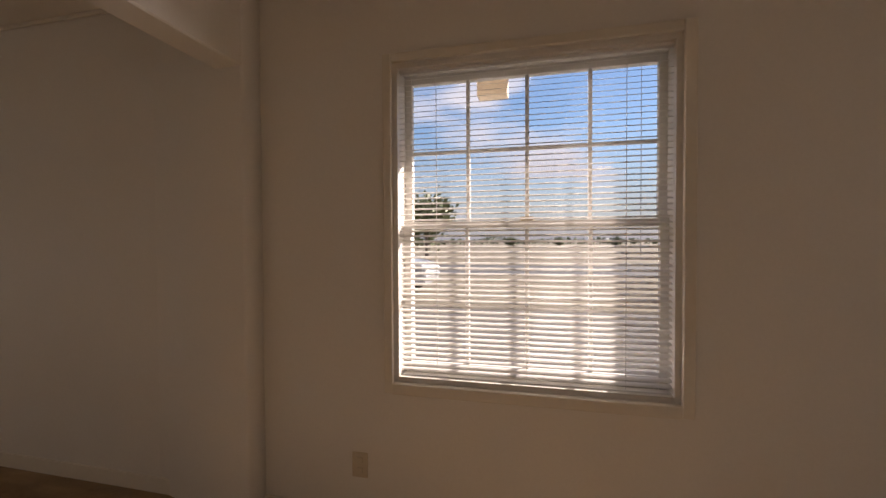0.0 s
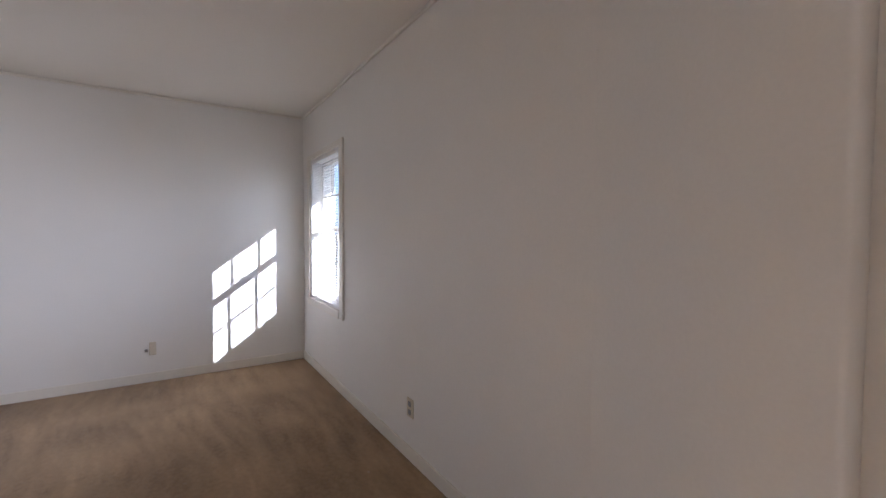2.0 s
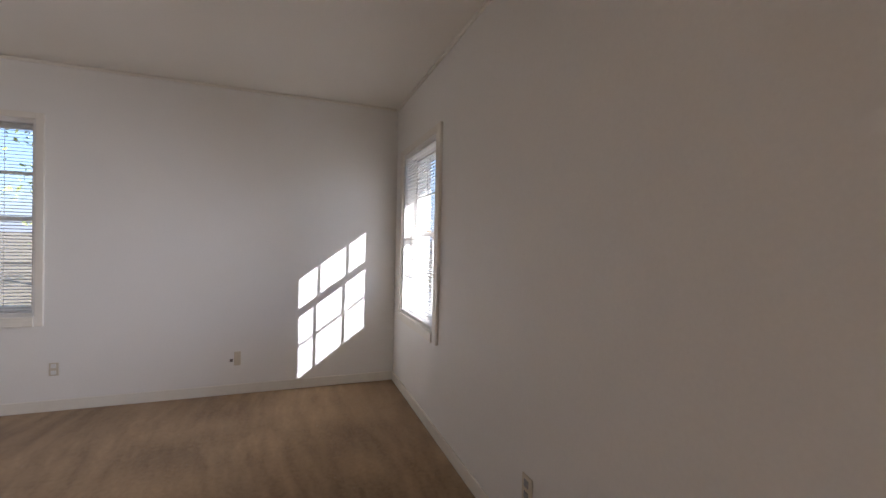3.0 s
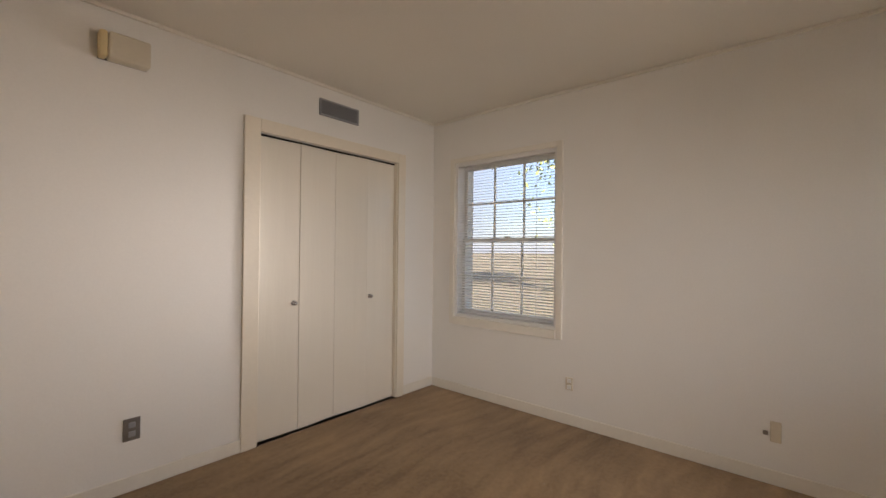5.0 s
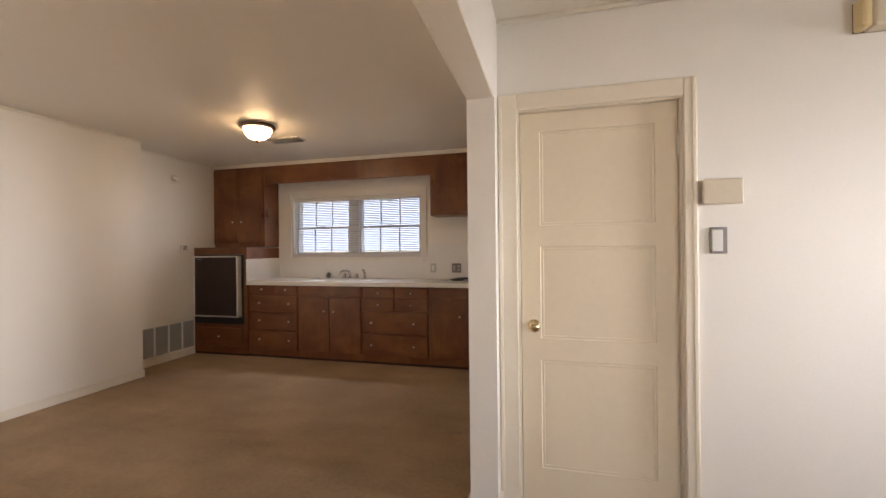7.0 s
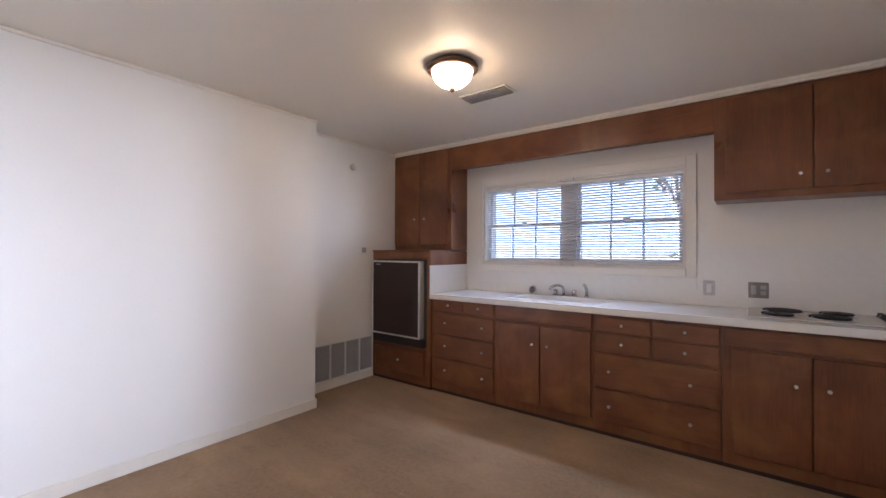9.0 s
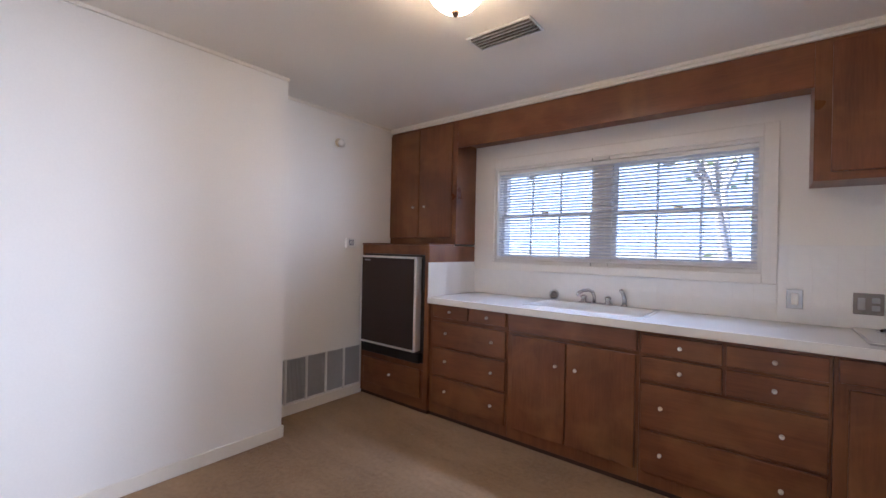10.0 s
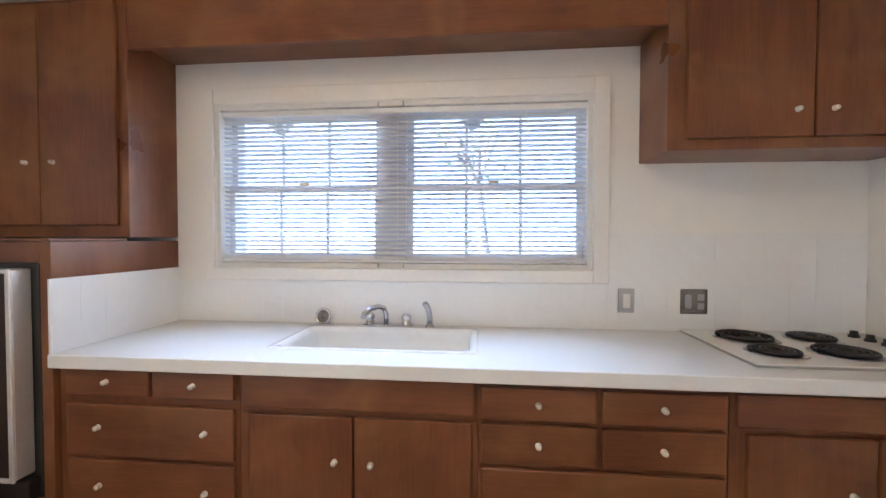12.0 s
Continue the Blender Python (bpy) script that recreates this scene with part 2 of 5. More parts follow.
def glass_material():
    """Clear pane whose gloss grows towards grazing angles."""
    m = bpy.data.materials.new("window_glass")
    m.use_nodes = True
    n, l = m.node_tree.nodes, m.node_tree.links
    n.clear()
    out, mix, clear, gloss, edge, steep, most = (n.new("ShaderNodeOutputMaterial"), n.new("ShaderNodeMixShader"), n.new("ShaderNodeBsdfTransparent"),
                                                 n.new("ShaderNodeBsdfGlossy"), n.new("ShaderNodeLayerWeight"), n.new("ShaderNodeMath"), n.new("ShaderNodeMath"))
    clear.inputs[0].default_value = (0.95, 0.965, 0.96, 1)
    gloss.inputs["Roughness"].default_value = 0.02
    edge.inputs["Blend"].default_value = 0.5
    steep.operation, steep.inputs[1].default_value = "POWER", 4.5
    most.operation, most.inputs[1].default_value, most.inputs[2].default_value = "MULTIPLY_ADD", 0.55, 0.02
    l.new(edge.outputs["Facing"], steep.inputs[0])
    l.new(steep.outputs[0], most.inputs[0])
    l.new(most.outputs[0], mix.inputs[0])
    l.new(clear.outputs[0], mix.inputs[1])
    l.new(gloss.outputs[0], mix.inputs[2])
    l.new(mix.outputs[0], out.inputs[0])
    return m


def leaf_material(name, a, b):
    m = bpy.data.materials.new(name)
    m.use_nodes = True
    n, l = m.node_tree.nodes, m.node_tree.links
    p = n["Principled BSDF"]
    geo, ramp = n.new("ShaderNodeNewGeometry"), n.new("ShaderNodeValToRGB")
    ramp.color_ramp.elements[0].color, ramp.color_ramp.elements[1].color = (*a, 1), (*b, 1)
    l.new(geo.outputs["Random Per Island"], ramp.inputs[0])
    l.new(ramp.outputs[0], p.inputs["Base Color"])
    p.inputs["Roughness"].default_value = 0.6
    return m


M_WALL = mat("wall_paint", (0.85, 0.83, 0.78), 0.55, vary=0.025, big=0.7, fine=90, bump=0.10, dirt=0.10, dirt_color=(0.66, 0.62, 0.54))
M_CEIL = mat("ceiling_paint", (0.83, 0.79, 0.71), 0.5, vary=0.03, big=0.6, fine=110, bump=0.06, dirt=0.08, dirt_color=(0.66, 0.61, 0.52), spec=0.35)
M_TRIM = mat("trim_paint", (0.82, 0.78, 0.69), 0.35, vary=0.03, big=2.0, fine=40, bump=0.05, dirt=0.12, dirt_color=(0.6, 0.53, 0.42))
M_TRIM_WHITE = mat("white_trim_paint", (0.845, 0.825, 0.775), 0.38, vary=0.03, big=2.0, fine=40, bump=0.05, dirt=0.1, dirt_color=(0.7, 0.65, 0.55))
M_CASING = mat("casing_paint", (0.81, 0.745, 0.62), 0.34, vary=0.03, big=2.0, fine=40, bump=0.05, dirt=0.12, dirt_color=(0.6, 0.53, 0.42))
M_DOOR = mat("door_paint", (0.80, 0.715, 0.56), 0.36, vary=0.03, big=1.5, fine=30, bump=0.05, dirt=0.1, dirt_color=(0.62, 0.54, 0.42))
M_CLOSET = mat("closet_paint", (0.80, 0.75, 0.645), 0.30, vary=0.012, big=1.2, fine=2.5, bump=0.7, dirt=0.03, dirt_color=(0.66, 0.59, 0.48), spec=0.65, aniso=(5.0, 5.0, 0.5))
M_SASH = mat("sash_paint", (0.76, 0.74, 0.70), 0.4, vary=0.04, big=3, fine=50, bump=0.06, dirt=0.15, dirt_color=(0.55, 0.5, 0.43))
M_RAIL = mat("blind_rail", (0.80, 0.79, 0.77), 0.4, vary=0.03, big=4, fine=30, bump=0.0)


def slat_material(name, base, through, share):
    """Thin painted slat that lets part of the daylight glow through it."""
    m = mat(name, base, 0.4, vary=0.03, big=4, fine=30, bump=0.0)
    n, l = m.node_tree.nodes, m.node_tree.links
    p, out = n["Principled BSDF"], n["Material Output"]
    tr, mix = n.new("ShaderNodeBsdfTranslucent"), n.new("ShaderNodeMixShader")
    tr.inputs[0].default_value = (*through, 1)
    mix.inputs[0].default_value = share
    l.new(p.outputs[0], mix.inputs[1])
    l.new(tr.outputs[0], mix.inputs[2])
    l.new(mix.outputs[0], out.inputs[0])
    return m


M_SLAT = slat_material("blind_slat", (0.82, 0.81, 0.79), (0.84, 0.80, 0.73), 0.25)
M_SLAT_GREY = slat_material("grey_blind_slat", (0.66, 0.67, 0.71), (0.62, 0.64, 0.72), 0.3)
M_CARPET = carpet_material()
M_GLASS = glass_material()
M_WOOD_V = wood("red_brown_wood_upright", (0.092, 0.027, 0.010), (0.240, 0.087, 0.030), 0.30, 2)
M_WOOD_H = wood("red_brown_wood_level", (0.092, 0.027, 0.010), (0.240, 0.087, 0.030), 0.30, 0)
# near-black colour of the strip that fills the gap under the cabinets
M_GAP_STRIP = mat("dark_gap_strip", (0.035, 0.014, 0.009), 0.6, vary=0.3, big=3, fine=40)
M_COUNTER = mat("white_laminate", (0.82, 0.82, 0.80), 0.22, vary=0.02, big=2, fine=50, bump=0.03, dirt=0.10, dirt_color=(0.68, 0.64, 0.55))
M_TILE = mat("white_tile", (0.87, 0.865, 0.845), 0.24, vary=0.02, big=5, fine=20, bump=0.03)
M_GROUT = mat("grout", (0.85, 0.84, 0.815), 0.9, vary=0.05, big=5, fine=80)
M_ENAMEL = mat("white_enamel", (0.83, 0.83, 0.80), 0.14, vary=0.02, big=4, fine=30, bump=0.02, dirt=0.15, dirt_color=(0.62, 0.56, 0.44))
M_CHROME = mat("chrome", (0.60, 0.60, 0.62), 0.12, 1.0, vary=0.04, big=8, fine=60, bump=0.02)
M_STEEL = mat("brushed_steel", (0.50, 0.50, 0.50), 0.34, 1.0, vary=0.1, big=8, fine=80, bump=0.04)
M_ALU = mat("pale_aluminium", (0.80, 0.79, 0.77), 0.38, 0.7, vary=0.05, big=6, fine=60, bump=0.03)
M_BRASS = mat("worn_brass", (0.62, 0.50, 0.30), 0.25, 1.0, vary=0.12, big=20, fine=80, bump=0.04)
M_KNOB = mat("pale_knob", (0.88, 0.82, 0.74), 0.22, 0.35, vary=0.05, big=20, fine=60)
M_BLACK = mat("black_plastic", (0.015, 0.014, 0.014), 0.35, vary=0.2, big=8, fine=60)
M_COIL = mat("black_coil", (0.03, 0.028, 0.03), 0.5, 0.4, vary=0.3, big=20, fine=60)
M_BROWN = mat("brown_door_panel", (0.026, 0.012, 0.010), 0.45, vary=0.12, big=2, fine=30, bump=0.04)
M_GRILLE = mat("grey_grille_paint", (0.41, 0.41, 0.415), 0.5, vary=0.08, big=4, fine=60)
M_GREY = mat("grey_metal", (0.33, 0.33, 0.34), 0.45, 0.3, vary=0.1, big=4, fine=60)
M_DARKGREY = mat("grey_plate", (0.22, 0.20, 0.18), 0.35, 0.5, vary=0.15, big=12, fine=60)
M_CREAM = mat("cream_plastic", (0.66, 0.59, 0.46), 0.42, vary=0.04, big=10, fine=60)
M_YELLOW = mat("aged_cream_plastic", (0.74, 0.60, 0.33), 0.4, vary=0.06, big=10, fine=60)
M_WHITE = mat("white_plastic", (0.80, 0.79, 0.75), 0.35, vary=0.03, big=10, fine=60)
M_BRONZE = mat("bronze_ring", (0.16, 0.10, 0.065), 0.38, 0.8, vary=0.15, big=12, fine=60)
M_LAMP = mat("lit_glass_shade", (1.0, 0.64, 0.30), 0.3, vary=0.02, big=8, fine=40, emit=1.5)
M_DARK = mat("dark_gap", (0.02, 0.016, 0.012), 0.9, vary=0.2)
M_SCREEN = mat("grey_display", (0.30, 0.30, 0.33), 0.2, vary=0.1, big=20)
M_GROUND = mat("dry_grass", (0.135, 0.108, 0.070), 0.95, vary=0.3, big=0.25, fine=9, bump=0.5, dirt=0.4, dirt_color=(0.10, 0.105, 0.05))
M_CONCRETE = mat("worn_drive", (0.088, 0.076, 0.068), 0.9, vary=0.1, big=0.8, fine=30, bump=0.2, dirt=0.25, dirt_color=(0.065, 0.057, 0.05))
M_ASPHALT = mat("asphalt", (0.055, 0.055, 0.058), 0.9, vary=0.2, big=0.5, fine=60, bump=0.3)
M_SOFFIT = mat("eave_paint", (0.74, 0.62, 0.48), 0.7, vary=0.06, big=1.5, fine=30)
M_BARK = mat("bark", (0.19, 0.16, 0.14), 0.95, vary=0.35, big=6, fine=30, bump=0.6)
M_LEAF = leaf_material("leaves", (0.045, 0.075, 0.02), (0.11, 0.135, 0.035))
M_LEAF_Y = leaf_material("yellow_green_leaves", (0.16, 0.21, 0.06), (0.34, 0.36, 0.12))
M_CAR = mat("silver_paint", (0.55, 0.57, 0.60), 0.22, 0.6, vary=0.03, big=2, fine=80)
M_TYRE = mat("tyre", (0.02, 0.02, 0.02), 0.85, vary=0.2)
M_CARGLASS = mat("car_glass", (0.03, 0.035, 0.04), 0.05, vary=0.1)

# ---- building blocks ----
ORIGIN = {}


def thing(name, at=(0, 0, 0), label="", category="", group="", kind=""):
    ob = new(name)
    ob.location = at
    ob.empty_display_size = 0.1
    ORIGIN[ob.name] = Vector(at)
    return tagged(ob, label, category, group, kind)


def part(name, bm, material, parent=None, label="", smooth=False):
    """Links a bmesh, given in world coordinates, as one mesh object under a thing or a part."""
    o = ORIGIN[parent.name] if parent else Vector((0, 0, 0))
    bmesh.ops.translate(bm, verts=bm.verts, vec=-o)
    bmesh.ops.recalc_face_normals(bm, faces=bm.faces)
    me = bpy.data.meshes.new(name)
    bm.to_mesh(me)
    bm.free()
    me.materials.append(material)
    if smooth:
        for f in me.polygons:
            f.use_smooth = True
    ob = new(name, me)
    if parent:
        ob.parent = parent
    ORIGIN[ob.name] = o
    if label:
        ob["label"] = label
    return ob


def add_box(bm, x, y, z, bevel=0.0, segs=1):
    (x0, x1), (y0, y1), (z0, z1) = sorted(x), sorted(y), sorted(z)
    v = [bm.verts.new((a, b, c)) for a in (x0, x1) for b in (y0, y1) for c in (z0, z1)]
    fs = [bm.faces.new([v[i] for i in q]) for q in ((0, 1, 3, 2), (4, 6, 7, 5), (0, 4, 5, 1), (2, 3, 7, 6), (0, 2, 6, 4), (1, 5, 7, 3))]
    if bevel:
        es = {e for f in fs for e in f.edges}
        bmesh.ops.bevel(bm, geom=list(es), offset=bevel, segments=segs, affect="EDGES", profile=0.5)
    return bm


def box(name, x, y, z, material, parent=None, bevel=0.002, label="", segs=1):
    return part(name, add_box(bmesh.new(), x, y, z, bevel, segs), material, parent, label)


def boxes(name, dims, material, parent=None, bevel=0.0, label=""):
    bm = bmesh.new()
    for x, y, z in dims:
        b2 = add_box(bmesh.new(), x, y, z, bevel)
        me = bpy.data.meshes.new("tmp")
        b2.to_mesh(me)
        b2.free()
        bm.from_mesh(me)
        bpy.data.meshes.remove(me)
    return part(name, bm, material, parent, label)


def add_cyl(bm, a, b, r0, r1=None, seg=20):
    a, b = Vector(a), Vector(b)
    r1 = r0 if r1 is None else r1
    d = b - a
    q = d.to_track_quat("Z", "Y").to_matrix().to_4x4()
    bmesh.ops.create_cone(bm, cap_ends=True, segments=seg, radius1=r0, radius2=r1, depth=d.length, matrix=Matrix.Translation((a + b) / 2) @ q)
    return bm


def lathe(profile, at, axis=(0, 0, 1), seg=28):
    """Turned shape: (radius, height) pairs round an axis from a base point."""
    bm = bmesh.new()
    q = Vector(axis).to_track_quat("Z", "Y").to_matrix()
    rings = []
    for r, h in profile:
        rings.append([bm.verts.new(Vector(at) + q @ Vector((max(r, 1e-4) * math.cos(2 * math.pi * i / seg), max(r, 1e-4) * math.sin(2 * math.pi * i / seg), h))) for i in range(seg)])
    for u, w in zip(rings, rings[1:]):
        for i in range(seg):
            bm.faces.new((u[i], u[(i + 1) % seg], w[(i + 1) % seg], w[i]))
    return bm


def tube(points, r, seg=12):
    bm = bmesh.new()
    pts = [Vector(p) for p in points]
    rings = []
    for i, p in enumerate(pts):
        d = (pts[min(i + 1, len(pts) - 1)] - pts[max(i - 1, 0)]).normalized()
        q = d.to_track_quat("Z", "Y").to_matrix()
        rings.append([bm.verts.new(p + q @ Vector((r * math.cos(2 * math.pi * k / seg), r * math.sin(2 * math.pi * k / seg), 0))) for k in range(seg)])
    for u, w in zip(rings, rings[1:]):
        for k in range(seg):
            bm.faces.new((u[k], u[(k + 1) % seg], w[(k + 1) % seg], w[k]))
    bm.faces.new(rings[0])
    bm.faces.new(rings[-1])
    return bm


def structure(ob, label, category):
    return tagged(ob, label, category, kind="structure")


# ---- the plan ----
WX, EX, RX = -5.50, 2.545, 2.855          # west wall, dining east wall, recess wall
NY, SY, KY, JY = 1.985, -1.925, -4.855, -3.233   # north wall, living south wall, kitchen south wall, jog
BX0, BX1 = -1.43, -1.29                   # beam and kitchen west wall
CZ, BZ = 2.52, 2.083                      # ceiling, beam underside
TH = 0.235
GZ = -0.30


def wall_with_openings(name, axis, lo, hi, face, back, z0, z1, openings, label):
    """A wall along x (axis 0) or y (axis 1) between two planes, with (from, to, sill, head) openings through it."""
    ca = sorted({lo, hi, *[v for o in openings for v in o[:2]]})
    cz = sorted({z0, z1, *[v for o in openings for v in o[2:] if z0 < v < z1]})
    solid = {(i, k): not any(o[0] <= ca[i] + 1e-6 and o[1] >= ca[i + 1] - 1e-6 and o[2] <= cz[k] + 1e-6 and o[3] >= cz[k + 1] - 1e-6 for o in openings)
             for i in range(len(ca) - 1) for k in range(len(cz) - 1)}
    bm, made = bmesh.new(), {}

    def v(i, side, k):
        if (i, side, k) not in made:
            d = (face, back)[side]
            made[i, side, k] = bm.verts.new((ca[i], d, cz[k]) if axis == 0 else (d, ca[i], cz[k]))
        return made[i, side, k]

    for (i, k), full in solid.items():
        if not full:
            continue
        for side in (0, 1):
            bm.faces.new((v(i, side, k), v(i + 1, side, k), v(i + 1, side, k + 1), v(i, side, k + 1)))
        for di, dk, p, q in ((-1, 0, (0, 0), (0, 1)), (1, 0, (1, 0), (1, 1)), (0, -1, (0, 0), (1, 0)), (0, 1, (0, 1), (1, 1))):
            if not solid.get((i + di, k + dk), False):
                bm.faces.new((v(i + p[0], 0, k + p[1]), v(i + q[0], 0, k + q[1]), v(i + q[0], 1, k + q[1]), v(i + p[0], 1, k + p[1])))
    return structure(part(name, bm, M_WALL), label, "wall")


W1 = (-0.626, 0.520, 0.680, 2.072)
W2 = (-5.225, -4.345, 0.690, 2.035)
W3 = (-1.645, -0.645, 0.695, 2.100)
W4 = (-0.085, 1.820, 1.240, 2.072)
DOOR = (-2.300, -1.528, 0.0, 2.045)
CLOSET = (-5.020, -3.790, 0.0, 2.060)

wall_with_openings("wall_north", 0, WX - TH, EX + TH, NY, NY + TH, GZ, CZ + 0.1, [W1, W2], "cream painted plaster wall with two windows")
wall_with_openings("wall_west", 1, SY - 0.12, NY, WX, WX - TH, GZ, CZ + 0.1, [W3], "cream painted plaster wall with a sash window")
wall_with_openings("wall_south_living", 0, WX, BX0, SY, SY - 0.12, GZ, CZ + 0.1, [DOOR, CLOSET], "cream painted plaster wall with door and closet")
wall_with_openings("wall_kitchen_west", 1, KY, SY + 0.119, BX1, BX0, GZ, CZ + 0.1, [], "white painted wall ending in a narrow stub")
wall_with_openings("wall_kitchen_south", 0, BX0, RX + TH, KY, KY - TH, GZ, CZ + 0.1, [W4], "white painted kitchen wall with a double window")
wall_with_openings("wall_recess", 1, KY, JY, RX, RX + TH, GZ, CZ + 0.1, [], "cream painted wall of the kitchen recess")
wall_with_openings("wall_jog", 0, EX, RX + TH, JY, JY + 0.1, GZ, CZ + 0.1, [], "short return wall beside the kitchen recess")
wall_with_openings("wall_east", 1, JY + 0.1, NY, EX, EX + TH, GZ, CZ + 0.1, [], "plain cream painted dining wall")
wall_with_openings("wall_closet_back", 0, WX, BX0, SY - 0.75, SY - 0.85, GZ, CZ + 0.1, [], "plain wall behind closet and door")
structure(boxes("beam", [((BX0, BX1), (SY + 0.119, NY - 0.12), (BZ, CZ + 0.05))], M_WALL, bevel=0.006), "cream plaster beam between living and dining room", "beam")
bm = bmesh.new()
swell = [(BX1, NY + 0.01), (BX1, NY - 0.105), (BX1 - 0.004, NY - 0.116), (BX1 - 0.015, NY - 0.12)]
swell += [(BX0 - 0.55 * k / 14, NY + 0.004 - 0.124 * (0.5 + 0.5 * math.cos(math.pi * k / 14))) for k in range(15)] + [(BX0 - 0.55, NY + 0.01)]
low, high = [[bm.verts.new((x, y, z)) for x, y in swell] for z in (0, CZ + 0.05)]
for k in range(len(swell)):
    bm.faces.new((low[k - 1], low[k], high[k], high[k - 1]))
structure(part("pilaster", bm, M_WALL, smooth=True), "shallow plaster swelling of the wall under the beam", "pilaster")
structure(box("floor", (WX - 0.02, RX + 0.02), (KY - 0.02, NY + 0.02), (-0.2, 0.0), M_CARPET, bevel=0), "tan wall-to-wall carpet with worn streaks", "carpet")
structure(box("ceiling", (WX - 0.02, RX + 0.02), (KY - 0.02, NY + 0.02), (CZ, CZ + 0.08), M_CEIL, bevel=0), "off-white painted ceiling with a soft sheen", "ceiling")

# roof and eaves
EAVE = 2.38
structure(boxes("roof", [((WX - 1.0, RX + 1.0), (KY - 0.9, 3.05), (CZ + 0.12, CZ + 0.24)),
                         ((WX - 1.0, RX + 1.0), (NY + TH + 0.002, 3.04), (EAVE, EAVE + 0.04)),
                         ((WX - 1.0, RX + 1.0), (3.01, 3.05), (EAVE, CZ + 0.12)),
                         ((WX - 1.0, RX + 1.0), (KY - 0.55, KY - TH - 0.002), (EAVE, EAVE + 0.04)),
                         ((WX - 0.55, WX - TH - 0.002), (KY, NY + TH), (EAVE, EAVE + 0.04))], M_SOFFIT), "tan painted eaves of a low roof", "roof")


# ---- trim ----
def run_trim(name, runs, z0, z1, depth, label):
    """Boards along walls: (axis, from, to, plane, side)."""
    for axis, a, b, plane, side in runs:
        d = (plane + side * 0.0005, plane + side * depth)
        ob = box(name, (a, b) if axis == 0 else d, d if axis == 0 else (a, b), (z0, z1), M_TRIM, bevel=0.004, segs=2)
        structure(ob, label, "trim")


BASE_RUNS = [(0, WX + 0.012, BX0, NY, -1), (0, BX1, EX - 0.012, NY, -1), (1, SY + 0.012, NY - 0.012, WX, 1),
             (0, WX + 0.012, CLOSET[0] - 0.085, SY, 1), (0, CLOSET[1] + 0.105, DOOR[0] - 0.062, SY, 1),
             (1, SY + 0.012, SY + 0.119, BX0, -1), (0, BX0 - 0.012, BX1 + 0.012, SY + 0.119, 1), (1, -4.20, SY + 0.119, BX1, 1),
             (1, JY + 0.0, NY - 0.012, EX, -1), (1, -4.195, JY - 0.012, RX, -1), (0, EX - 0.012, RX - 0.012, JY, -1)]
run_trim("baseboard", BASE_RUNS, 0.0, 0.082, 0.013, "cream painted wooden baseboard")
CROWN_RUNS = [(0, WX + 0.02, BX0, NY, -1), (1, SY + 0.02, NY - 0.02, WX, 1), (0, WX + 0.02, BX0, SY, 1), (0, BX1, EX - 0.02, NY, -1),
              (1, JY, NY - 0.02, EX, -1), (1, -4.55, JY - 0.02, RX, -1)]
run_trim("trim", CROWN_RUNS, CZ - 0.022, CZ - 0.0005, 0.018, "thin cream cove strip along the ceiling")


